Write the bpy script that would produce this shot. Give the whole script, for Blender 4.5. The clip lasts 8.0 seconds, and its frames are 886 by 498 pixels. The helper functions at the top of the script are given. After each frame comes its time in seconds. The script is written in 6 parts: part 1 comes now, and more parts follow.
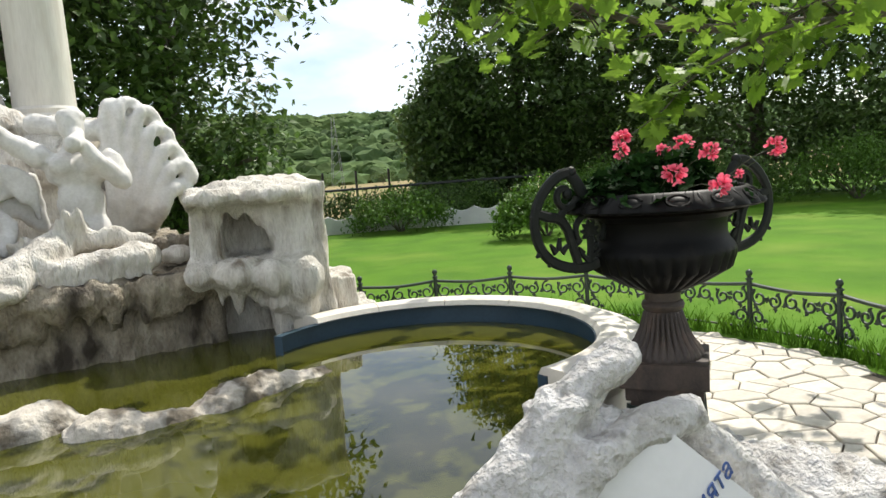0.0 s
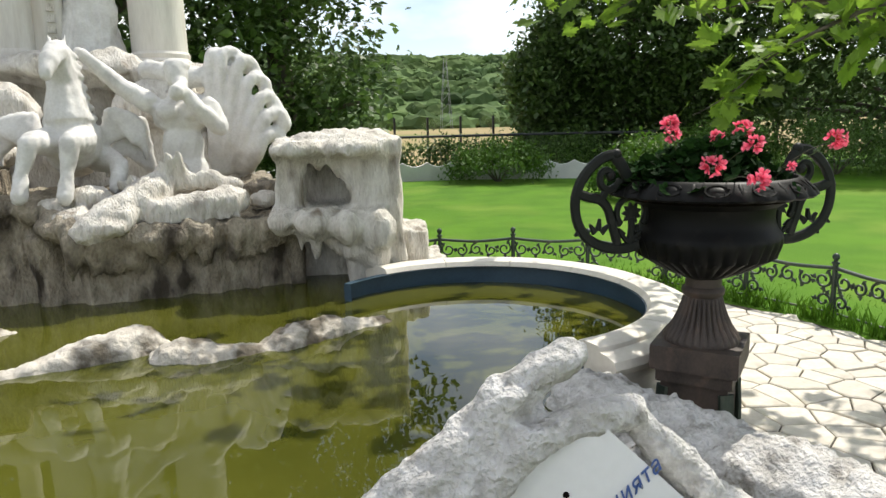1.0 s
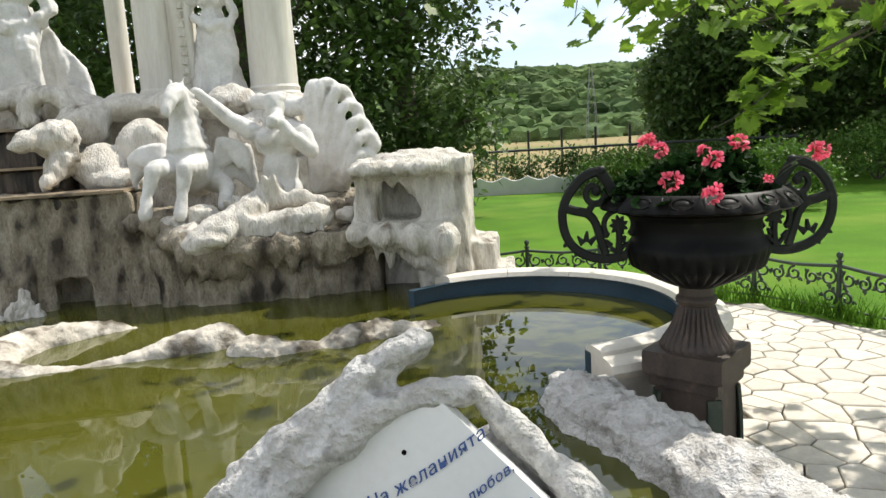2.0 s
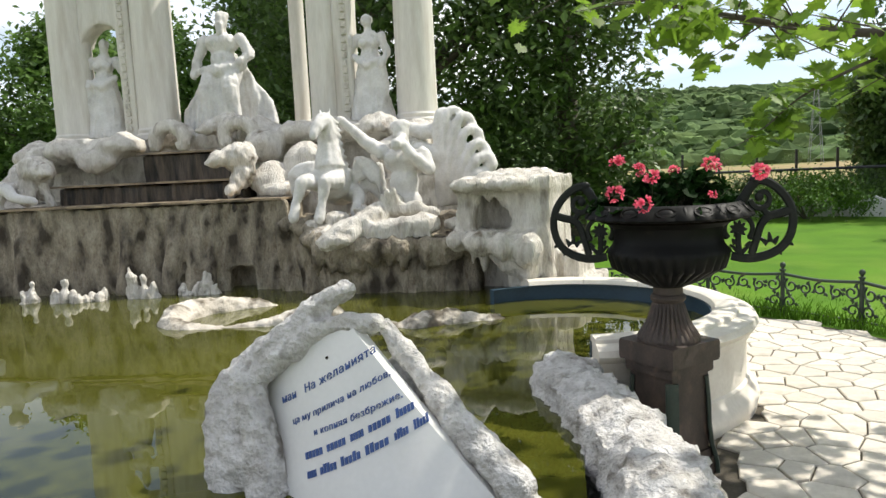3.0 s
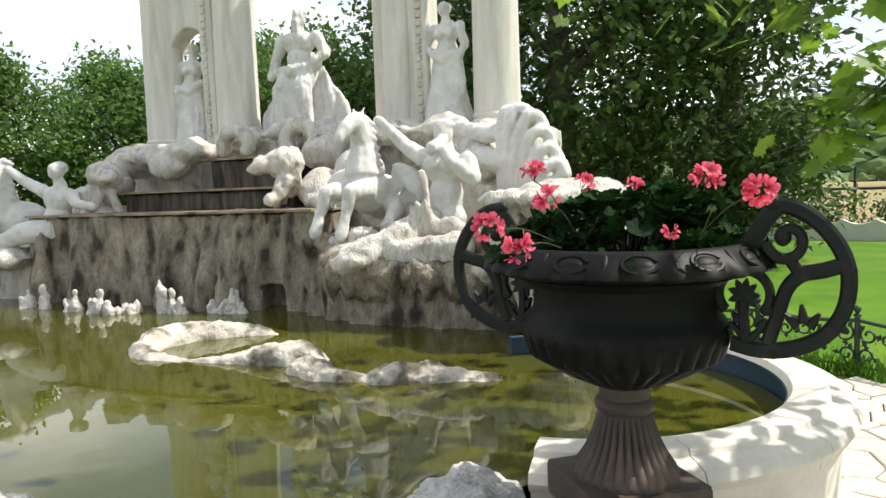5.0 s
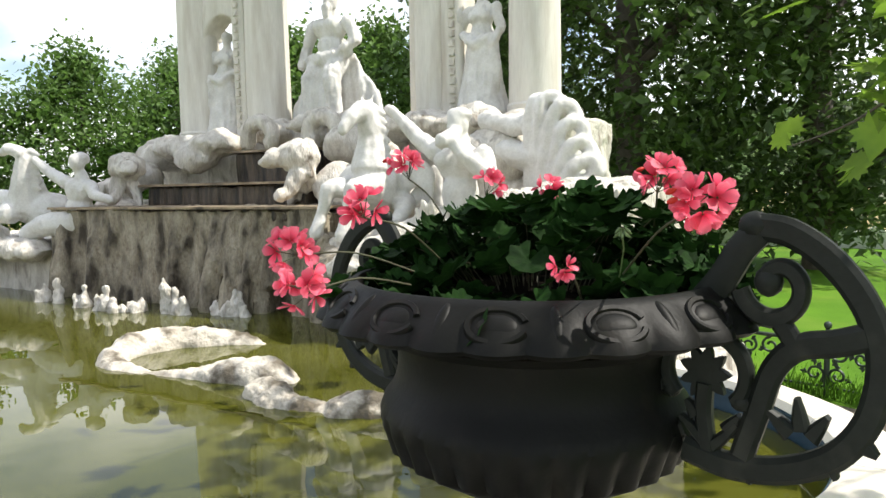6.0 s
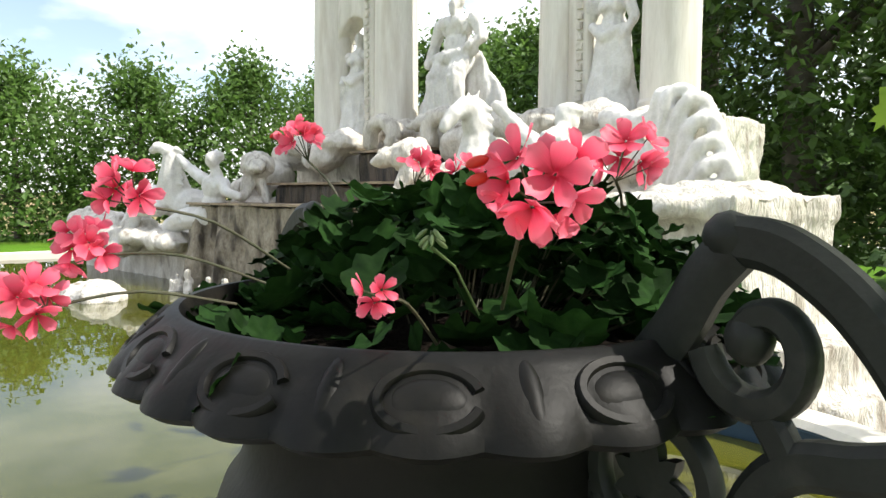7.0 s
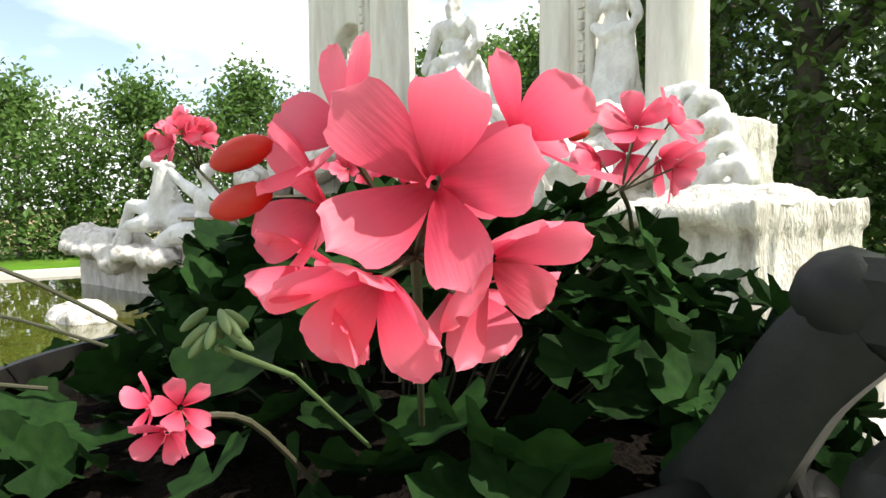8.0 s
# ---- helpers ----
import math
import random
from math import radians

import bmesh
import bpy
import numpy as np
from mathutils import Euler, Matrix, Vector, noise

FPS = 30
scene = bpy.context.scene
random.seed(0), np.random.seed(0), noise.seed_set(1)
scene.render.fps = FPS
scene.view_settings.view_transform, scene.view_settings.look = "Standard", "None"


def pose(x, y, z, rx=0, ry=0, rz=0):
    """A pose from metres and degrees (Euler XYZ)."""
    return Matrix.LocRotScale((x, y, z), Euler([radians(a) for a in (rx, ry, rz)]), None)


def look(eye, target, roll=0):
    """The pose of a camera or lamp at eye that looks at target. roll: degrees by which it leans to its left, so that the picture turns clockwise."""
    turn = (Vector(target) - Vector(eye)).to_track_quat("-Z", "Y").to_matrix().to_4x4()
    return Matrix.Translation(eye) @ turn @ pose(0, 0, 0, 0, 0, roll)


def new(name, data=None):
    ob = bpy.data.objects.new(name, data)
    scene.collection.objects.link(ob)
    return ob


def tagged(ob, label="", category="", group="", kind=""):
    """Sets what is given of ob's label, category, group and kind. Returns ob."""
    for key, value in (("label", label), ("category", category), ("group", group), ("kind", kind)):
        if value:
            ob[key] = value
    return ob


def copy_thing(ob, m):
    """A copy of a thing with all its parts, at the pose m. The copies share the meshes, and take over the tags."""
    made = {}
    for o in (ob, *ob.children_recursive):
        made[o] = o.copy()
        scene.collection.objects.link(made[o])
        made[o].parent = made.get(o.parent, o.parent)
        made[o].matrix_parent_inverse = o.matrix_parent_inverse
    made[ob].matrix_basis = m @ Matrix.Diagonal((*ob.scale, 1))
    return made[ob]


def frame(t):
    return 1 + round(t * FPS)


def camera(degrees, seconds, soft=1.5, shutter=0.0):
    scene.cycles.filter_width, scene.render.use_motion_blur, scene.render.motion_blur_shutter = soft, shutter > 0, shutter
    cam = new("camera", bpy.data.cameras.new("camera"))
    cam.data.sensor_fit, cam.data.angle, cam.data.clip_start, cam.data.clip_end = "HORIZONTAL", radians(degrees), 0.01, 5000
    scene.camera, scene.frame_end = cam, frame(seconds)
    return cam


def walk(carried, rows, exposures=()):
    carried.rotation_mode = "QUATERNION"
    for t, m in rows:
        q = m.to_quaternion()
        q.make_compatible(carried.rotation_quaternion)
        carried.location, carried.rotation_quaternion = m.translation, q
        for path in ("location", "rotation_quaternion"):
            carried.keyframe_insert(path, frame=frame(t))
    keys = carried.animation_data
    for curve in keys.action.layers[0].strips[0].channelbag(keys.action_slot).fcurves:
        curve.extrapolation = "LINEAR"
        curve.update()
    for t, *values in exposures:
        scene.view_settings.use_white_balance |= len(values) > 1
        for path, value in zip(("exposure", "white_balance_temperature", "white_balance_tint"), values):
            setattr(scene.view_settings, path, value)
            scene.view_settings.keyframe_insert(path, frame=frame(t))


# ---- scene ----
# camera and its walk
cam = camera(65.6, 8.0)


def turned(eye, yaw, pitch, roll):
    y, p = radians(yaw), radians(pitch)
    way = Vector((-math.sin(y) * math.cos(p), math.cos(y) * math.cos(p), math.sin(p)))
    return look(eye, Vector(eye) + way, roll)


PATH = [
    (0, (-1.369, -1.880, 1.166), (-18.40, -6.35, -4.38)),
    (0.5, (-1.400, -1.880, 1.225), (-10.60, -9.90, -1.40)),
    (1, (-1.210, -2.030, 1.247), (-9.60, -10.40, -1.50)),
    (1.5, (-0.926, -2.250, 1.268), (-1.13, -9.71, -2.99)),
    (2.8, (-0.206, -2.604, 1.241), (12.70, -7.08, -2.89)),
    (3, (0.037, -2.834, 1.214), (18.94, -6.26, -2.75)),
    (3.5, (0.218, -2.583, 1.230), (17.78, -6.47, -2.49)),
    (4, (0.368, -2.234, 1.219), (24.48, -5.62, -2.70)),
    (4.2, (0.399, -2.106, 1.165), (29.84, -4.70, -2.22)),
    (5.3, (0.573, -1.308, 1.195), (38.09, -5.45, -2.08)),
    (5.5, (0.576, -1.183, 1.194), (41.81, -5.36, -2.17)),
    (6, (0.566, -0.855, 1.187), (40.93, -5.05, -1.03)),
    (6.5, (0.577, -0.613, 1.167), (45.59, -4.33, -0.90)),
    (7, (0.568, -0.420, 1.163), (53.86, -4.49, 0.33)),
    (7.5, (0.468, -0.309, 1.174), (53.58, -4.44, 1.32)),
    (8, (0.421, -0.243, 1.170), (54.48, -3.75, -0.80)),
]
walk(cam, [(t, turned(e, *a)) for t, e, a in PATH], exposures=[(0.0, 0.15), (3.5, 0.13), (6.0, 0.46), (8.0, 0.64)])

# world and sun: a high sun behind the fountain, to the right
SUN_AZ, SUN_EL = 52.0, 52.0
world = bpy.data.worlds.new("sky_world")
scene.world = world
world.use_nodes = True
wn, wl = world.node_tree.nodes, world.node_tree.links
sky = wn.new("ShaderNodeTexSky")
sky.sky_type = "NISHITA"
sky.sun_disc = False
sky.sun_elevation, sky.sun_rotation = radians(SUN_EL), radians(SUN_AZ)
sky.air_density, sky.dust_density, sky.ozone_density = 1.0, 0.8, 1.0
# thin bright summer cloud over most of the sky
tc = wn.new("ShaderNodeTexCoord")
mapn = wn.new("ShaderNodeMapping")
mapn.inputs["Scale"].default_value = (1.2, 1.2, 3.0)
cn = wn.new("ShaderNodeTexNoise")
cn.inputs["Scale"].default_value = 1.7
cn.inputs["Detail"].default_value = 7.0
cr = wn.new("ShaderNodeValToRGB")
cr.color_ramp.elements[0].position, cr.color_ramp.elements[1].position = 0.44, 0.62
cr.color_ramp.elements[0].color = (0.1, 0.1, 0.1, 1)
mixc = wn.new("ShaderNodeMixRGB")
mixc.inputs["Color2"].default_value = (9.6, 9.7, 9.9, 1)
bg = wn["Background"]
bg.inputs["Strength"].default_value = 0.14
wl.new(tc.outputs["Generated"], mapn.inputs["Vector"])
wl.new(mapn.outputs["Vector"], cn.inputs["Vector"])
wl.new(cn.outputs["Fac"], cr.inputs["Fac"])
wl.new(cr.outputs["Color"], mixc.inputs["Fac"])
wl.new(sky.outputs["Color"], mixc.inputs["Color1"])
wl.new(mixc.outputs["Color"], bg.inputs["Color"])
lamp = bpy.data.lights.new("sun", "SUN")
lamp.energy, lamp.angle, lamp.color = 4.8, radians(0.6), (1.0, 0.95, 0.86)
sun = new("sun", lamp)
sa, se = radians(SUN_AZ), radians(SUN_EL)
sun_way = Vector((math.sin(sa) * math.cos(se), math.cos(sa) * math.cos(se), math.sin(se)))
sun.matrix_world = look(sun_way * 50, (0, 0, 0))


# materials
def mat(name, base, rough=0.7, dark=None, scale=6.0, fine=60.0, bump=0.3, bump_dist=0.01, metal=0.0, stretch=(1, 1, 1), stain=None, stain_scale=2.0,
        stain_pos=(0.45, 0.7), rand=0.0, trans=0.0, spec=0.5, sheen_light=None, bump_scale=None, object_space=True):
    m = bpy.data.materials.new(name)
    m.use_nodes = True
    n, l = m.node_tree.nodes, m.node_tree.links
    p = n["Principled BSDF"]
    p.inputs["Roughness"].default_value, p.inputs["Metallic"].default_value = rough, metal
    p.inputs["Specular IOR Level"].default_value = spec
    tc = n.new("ShaderNodeTexCoord")
    mp = n.new("ShaderNodeMapping")
    mp.inputs["Scale"].default_value = stretch
    l.new(tc.outputs["Object"] if object_space else tc.outputs["Generated"], mp.inputs["Vector"])
    a = n.new("ShaderNodeTexNoise")
    a.inputs["Scale"].default_value, a.inputs["Detail"].default_value = scale, 5
    b = n.new("ShaderNodeTexNoise")
    b.inputs["Scale"].default_value, b.inputs["Detail"].default_value = fine, 4
    for q in (a, b):
        l.new(mp.outputs["Vector"], q.inputs["Vector"])
    dark = dark or tuple(c * 0.7 for c in base)
    ramp = n.new("ShaderNodeValToRGB")
    ramp.color_ramp.elements[0].color, ramp.color_ramp.elements[1].color = (*dark, 1), (*base, 1)
    ramp.color_ramp.elements[0].position, ramp.color_ramp.elements[1].position = 0.3, 0.65
    add = n.new("ShaderNodeMath")
    add.operation = "MULTIPLY_ADD"
    add.inputs[1].default_value = 0.35
    l.new(b.outputs["Fac"], add.inputs[0])
    sc = n.new("ShaderNodeMath")
    sc.operation = "MULTIPLY"
    sc.inputs[1].default_value = 0.65
    l.new(a.outputs["Fac"], sc.inputs[0])
    l.new(sc.outputs[0], add.inputs[2])
    l.new(add.outputs[0], ramp.inputs["Fac"])
    col = ramp.outputs["Color"]
    if stain:
        s = n.new("ShaderNodeTexNoise")
        s.inputs["Scale"].default_value, s.inputs["Detail"].default_value = stain_scale, 6
        l.new(mp.outputs["Vector"], s.inputs["Vector"])
        sr = n.new("ShaderNodeValToRGB")
        sr.color_ramp.elements[0].position, sr.color_ramp.elements[1].position = stain_pos
        l.new(s.outputs["Fac"], sr.inputs["Fac"])
        mx = n.new("ShaderNodeMixRGB")
        mx.inputs["Color2"].default_value = (*stain, 1)
        l.new(sr.outputs["Color"], mx.inputs["Fac"])
        l.new(col, mx.inputs["Color1"])
        col = mx.outputs["Color"]
    if rand:
        oi = n.new("ShaderNodeObjectInfo")
        ge = n.new("ShaderNodeNewGeometry")
        sm = n.new("ShaderNodeMath")
        sm.operation = "ADD"
        l.new(oi.outputs["Random"], sm.inputs[0])
        l.new(ge.outputs["Random Per Island"], sm.inputs[1])
        fr = n.new("ShaderNodeMath")
        fr.operation = "FRACT"
        l.new(sm.outputs[0], fr.inputs[0])
        mr = n.new("ShaderNodeMapRange")
        mr.inputs["To Min"].default_value, mr.inputs["To Max"].default_value = 1 - rand, 1 + rand
        l.new(fr.outputs[0], mr.inputs["Value"])
        hs = n.new("ShaderNodeHueSaturation")
        l.new(mr.outputs["Result"], hs.inputs["Value"])
        l.new(col, hs.inputs["Color"])
        col = hs.outputs["Color"]
    l.new(col, p.inputs["Base Color"])
    if bump:
        bp = n.new("ShaderNodeBump")
        bp.inputs["Strength"].default_value, bp.inputs["Distance"].default_value = bump, bump_dist
        l.new(add.outputs[0], bp.inputs["Height"])
        l.new(bp.outputs["Normal"], p.inputs["Normal"])
    if trans:
        t = n.new("ShaderNodeBsdfTranslucent")
        l.new(col, t.inputs["Color"])
        ms = n.new("ShaderNodeMixShader")
        ms.inputs["Fac"].default_value = trans
        l.new(p.outputs[0], ms.inputs[1])
        l.new(t.outputs[0], ms.inputs[2])
        l.new(ms.outputs[0], n["Material Output"].inputs["Surface"])
    return m


TUFA = mat("white_tufa", (0.80, 0.765, 0.69), 0.85, (0.45, 0.405, 0.335), 8, 60, 1.0, 0.05, stretch=(1.6, 1.6, 0.5), stain=(0.20, 0.16, 0.115), stain_scale=5.5, stain_pos=(0.57, 0.74))
TUFA_LOW = mat("waterside_tufa", (0.68, 0.63, 0.54), 0.8, (0.30, 0.26, 0.20), 8, 50, 0.9, 0.03, stain=(0.12, 0.10, 0.07), stain_scale=7, stain_pos=(0.50, 0.62))
TUFA_WET = mat("stained_tufa", (0.46, 0.405, 0.305), 0.75, (0.13, 0.10, 0.062), 11, 55, 1.0, 0.05, stretch=(1.5, 1.5, 0.75), stain=(0.05, 0.038, 0.024), stain_scale=5.5, stain_pos=(0.48, 0.64))
LIP = mat("brown_stained_stone", (0.40, 0.31, 0.20), 0.6, (0.14, 0.10, 0.06), 9, 60, 0.5, 0.006, stretch=(1, 1, 1), stain=(0.06, 0.045, 0.03), stain_scale=4, stain_pos=(0.5, 0.66))
WEIR = mat("dark_wet_stone", (0.16, 0.12, 0.085), 0.45, (0.025, 0.019, 0.014), 9, 60, 1.0, 0.04, stretch=(2.4, 2.4, 0.35), stain=(0.012, 0.010, 0.008), stain_scale=5, stain_pos=(0.45, 0.62))
MARBLE = mat("weathered_white_stone", (0.74, 0.725, 0.69), 0.75, (0.52, 0.50, 0.46), 7, 70, 0.35, 0.01, stain=(0.30, 0.28, 0.25), stain_scale=5, stain_pos=(0.56, 0.82))
COLUMN = mat("white_column_stone", (0.72, 0.69, 0.62), 0.7, (0.55, 0.52, 0.46), 4, 50, 0.3, 0.008, stretch=(2, 2, 0.25), stain=(0.42, 0.36, 0.28), stain_scale=3, stain_pos=(0.55, 0.8))
PALE = mat("pale_pool_stone", (0.78, 0.73, 0.64), 0.6, (0.62, 0.57, 0.48), 3, 50, 0.15, 0.004, stain=(0.5, 0.43, 0.34), stain_scale=3, stain_pos=(0.58, 0.85))
CARVED = mat("white_painted_rock", (0.74, 0.72, 0.69), 0.85, (0.38, 0.355, 0.32), 13, 80, 1.0, 0.05, stain=(0.22, 0.20, 0.17), stain_scale=14, stain_pos=(0.55, 0.70))
BOARD = mat("smooth_white_plaque", (0.74, 0.73, 0.70), 0.6, (0.66, 0.65, 0.62), 4, 60, 0.05, 0.003)
INK = mat("blue_lettering", (0.03, 0.07, 0.22), 0.6, (0.05, 0.10, 0.28), 30, 90, 0.0)
BLUE = mat("dark_blue_pool_lining", (0.035, 0.075, 0.11), 0.45, (0.02, 0.045, 0.07), 5, 60, 0.1, 0.003)
IRON = mat("dark_cast_iron", (0.0075, 0.0074, 0.0068), 0.5, (0.005, 0.005, 0.0045), 9, 120, 0.6, 0.002, spec=0.14, stain=(0.018, 0.016, 0.013), stain_scale=14, stain_pos=(0.55, 0.75))
# greenish copy of the urn's iron; its lighter tone stands in for skylight
HANDLE_IRON = mat("skylit_green_black_iron", (0.017, 0.020, 0.017), 0.5, (0.009, 0.010, 0.009), 9, 90, 0.7, 0.003, spec=0.2, stain=(0.035, 0.036, 0.030), stain_scale=16, stain_pos=(0.55, 0.75))
RUST = mat("brown_rusty_iron", (0.085, 0.062, 0.048), 0.62, (0.035, 0.027, 0.022), 10, 110, 0.4, 0.003, metal=0.1, stain=(0.15, 0.10, 0.07), stain_scale=12, stain_pos=(0.55, 0.8))
FENCE = mat("green_painted_iron", (0.035, 0.055, 0.04), 0.45, (0.018, 0.028, 0.022), 12, 90, 0.2, 0.002, metal=0.2, stain=(0.13, 0.12, 0.09), stain_scale=9, stain_pos=(0.6, 0.8))
PAVE = mat("pale_flagstone", (0.70, 0.65, 0.56), 0.85, (0.54, 0.49, 0.41), 7, 60, 0.4, 0.006, stain=(0.33, 0.28, 0.21), stain_scale=5, stain_pos=(0.55, 0.8), rand=0.10)
JOINT = mat("dark_joint_soil", (0.10, 0.085, 0.06), 0.95, (0.05, 0.042, 0.03), 12, 80, 0.5, 0.01)
LAWN = mat("mown_lawn", (0.10, 0.22, 0.012), 0.9, (0.055, 0.135, 0.008), 1.3, 70, 0.8, 0.03, stain=(0.16, 0.25, 0.03), stain_scale=0.7, stain_pos=(0.5, 0.75), spec=0.15)
BLADE = mat("grass_blades", (0.12, 0.25, 0.02), 0.7, (0.05, 0.13, 0.01), 3, 20, 0.0, trans=0.35, rand=0.3, spec=0.2)
FIELD = mat("dry_meadow", (0.33, 0.26, 0.135), 0.95, (0.24, 0.20, 0.09), 0.05, 1.2, 0.4, 0.2, stain=(0.14, 0.19, 0.05), stain_scale=0.02, stain_pos=(0.5, 0.65), spec=0.1)
HILL = mat("wooded_hillside", (0.115, 0.165, 0.055), 0.95, (0.06, 0.10, 0.045), 0.03, 0.5, 0.6, 1.0, rand=0.4, spec=0.1)
SOIL_AND_SHADE = mat("potting_soil_and_hole_shade", (0.012, 0.009, 0.007), 1.0, (0.005, 0.004, 0.003), 40, 160, 1.0, 0.02, spec=0.05)
GERLEAF = mat("geranium_leaf", (0.018, 0.050, 0.010), 0.7, (0.006, 0.019, 0.005), 30, 120, 0.5, 0.004, trans=0.12, rand=0.45, spec=0.07)
GERSTEM = mat("geranium_stem", (0.045, 0.055, 0.022), 0.6, (0.06, 0.045, 0.025), 30, 90, 0.2, 0.002)
BUDRED = mat("red_bud", (0.62, 0.03, 0.015), 0.5, (0.45, 0.02, 0.012), 40, 100, 0.2, 0.002, trans=0.2)
BUDGREEN = mat("green_bud", (0.13, 0.19, 0.07), 0.6, (0.07, 0.11, 0.04), 40, 100, 0.2, 0.002, trans=0.2)
PLANE = mat("plane_tree_leaf", (0.20, 0.32, 0.035), 0.5, (0.12, 0.22, 0.022), 12, 60, 0.3, 0.003, trans=0.6, rand=0.3)
TREELEAF = mat("dark_tree_leaf", (0.11, 0.175, 0.045), 0.5, (0.055, 0.10, 0.028), 2, 15, 0.2, 0.01, trans=0.4, rand=0.45)
TREELEAF_B = mat("fresh_tree_leaf", (0.14, 0.24, 0.05), 0.55, (0.08, 0.15, 0.035), 2, 15, 0.2, 0.01, trans=0.5, rand=0.4)
SHRUBLEAF = mat("shrub_leaf", (0.10, 0.20, 0.02), 0.6, (0.06, 0.13, 0.015), 4, 30, 0.2, 0.01, trans=0.3, rand=0.35)
BARK = mat("grey_bark", (0.13, 0.11, 0.085), 0.9, (0.06, 0.05, 0.04), 8, 50, 0.6, 0.01)
LIMEWALL = mat("whitewashed_wall", (0.70, 0.69, 0.66), 0.85, (0.55, 0.54, 0.52), 3, 40, 0.2, 0.005)
MASTGREY = mat("galvanised_steel", (0.30, 0.31, 0.31), 0.5, (0.2, 0.21, 0.21), 4, 30, 0.1, 0.01, metal=0.6)
DARKMETAL = mat("black_fence_metal", (0.02, 0.022, 0.024), 0.5, (0.012, 0.012, 0.013), 10, 60, 0.1, 0.002)


def water_material():
    m = bpy.data.materials.new("murky_green_water")
    m.use_nodes = True
    n, l = m.node_tree.nodes, m.node_tree.links
    p = n["Principled BSDF"]
    p.inputs["Roughness"].default_value, p.inputs["IOR"].default_value = 0.012, 1.45
    tc = n.new("ShaderNodeTexCoord")
    a = n.new("ShaderNodeTexNoise")
    a.inputs["Scale"].default_value, a.inputs["Detail"].default_value = 1.2, 3
    l.new(tc.outputs["Object"], a.inputs["Vector"])
    r = n.new("ShaderNodeValToRGB")
    r.color_ramp.elements[0].color, r.color_ramp.elements[1].color = (0.052, 0.055, 0.008, 1), (0.080, 0.082, 0.012, 1)
    r.color_ramp.elements[0].position, r.color_ramp.elements[1].position = 0.35, 0.65
    l.new(a.outputs["Fac"], r.inputs["Fac"])
    l.new(r.outputs["Color"], p.inputs["Base Color"])
    w = n.new("ShaderNodeTexNoise")
    w.inputs["Scale"].default_value, w.inputs["Detail"].default_value = 3.5, 2
    l.new(tc.outputs["Object"], w.inputs["Vector"])
    b = n.new("ShaderNodeBump")
    b.inputs["Strength"].default_value, b.inputs["Distance"].default_value = 0.05, 0.02
    l.new(w.outputs["Fac"], b.inputs["Height"])
    l.new(b.outputs["Normal"], p.inputs["Normal"])
    return m


WATER = water_material()


def petal_material():
    m = bpy.data.materials.new("coral_pink_petal")
    m.use_nodes = True
    n, l = m.node_tree.nodes, m.node_tree.links
    p = n["Principled BSDF"]
    p.inputs["Roughness"].default_value = 0.5
    tc = n.new("ShaderNodeTexCoord")
    sep = n.new("ShaderNodeSeparateXYZ")
    l.new(tc.outputs["Object"], sep.inputs[0])
    mp = n.new("ShaderNodeMapping")
    mp.inputs["Scale"].default_value = (1.2, 22, 4)
    l.new(tc.outputs["Object"], mp.inputs["Vector"])
    v = n.new("ShaderNodeTexNoise")
    v.inputs["Scale"].default_value, v.inputs["Detail"].default_value = 1.0, 3
    l.new(mp.outputs["Vector"], v.inputs["Vector"])
    add = n.new("ShaderNodeMath")
    add.operation = "MULTIPLY_ADD"
    add.inputs[1].default_value, add.inputs[2].default_value = 0.10, -0.05
    l.new(v.outputs["Fac"], add.inputs[0])
    sm = n.new("ShaderNodeMath")
    sm.operation = "ADD"
    l.new(sep.outputs["X"], sm.inputs[0])
    l.new(add.outputs[0], sm.inputs[1])
    r = n.new("ShaderNodeValToRGB")
    r.color_ramp.elements[0].color, r.color_ramp.elements[1].color = (0.50, 0.008, 0.04, 1), (0.97, 0.26, 0.36, 1)
    r.color_ramp.elements[0].position, r.color_ramp.elements[1].position = 0.08, 1.0
    e = r.color_ramp.elements.new(0.45)
    e.color = (0.90, 0.10, 0.19, 1)
    l.new(sm.outputs[0], r.inputs["Fac"])
    oi = n.new("ShaderNodeObjectInfo")
    mr = n.new("ShaderNodeMapRange")
    mr.inputs["To Min"].default_value, mr.inputs["To Max"].default_value = 0.82, 1.1
    l.new(oi.outputs["Random"], mr.inputs["Value"])
    hs = n.new("ShaderNodeHueSaturation")
    l.new(mr.outputs["Result"], hs.inputs["Value"])
    l.new(r.outputs["Color"], hs.inputs["Color"])
    l.new(hs.outputs["Color"], p.inputs["Base Color"])
    b = n.new("ShaderNodeBump")
    b.inputs["Strength"].default_value, b.inputs["Distance"].default_value = 0.08, 0.02
    l.new(v.outputs["Fac"], b.inputs["Height"])
    l.new(b.outputs["Normal"], p.inputs["Normal"])
    t = n.new("ShaderNodeBsdfTranslucent")
    l.new(hs.outputs["Color"], t.inputs["Color"])
    ms = n.new("ShaderNodeMixShader")
    ms.inputs["Fac"].default_value = 0.45
    l.new(p.outputs[0], ms.inputs[1])
    l.new(t.outputs[0], ms.inputs[2])
    l.new(ms.outputs[0], n["Material Output"].inputs["Surface"])
    return m


PETAL = petal_material()


# building helpers
def mesh_of(bm, name, smooth=True):
    me = bpy.data.meshes.new(name)
    bm.to_mesh(me)
    bm.free()
    if smooth:
        me.shade_smooth()
        me.set_sharp_from_angle(angle=0.7)
    return me


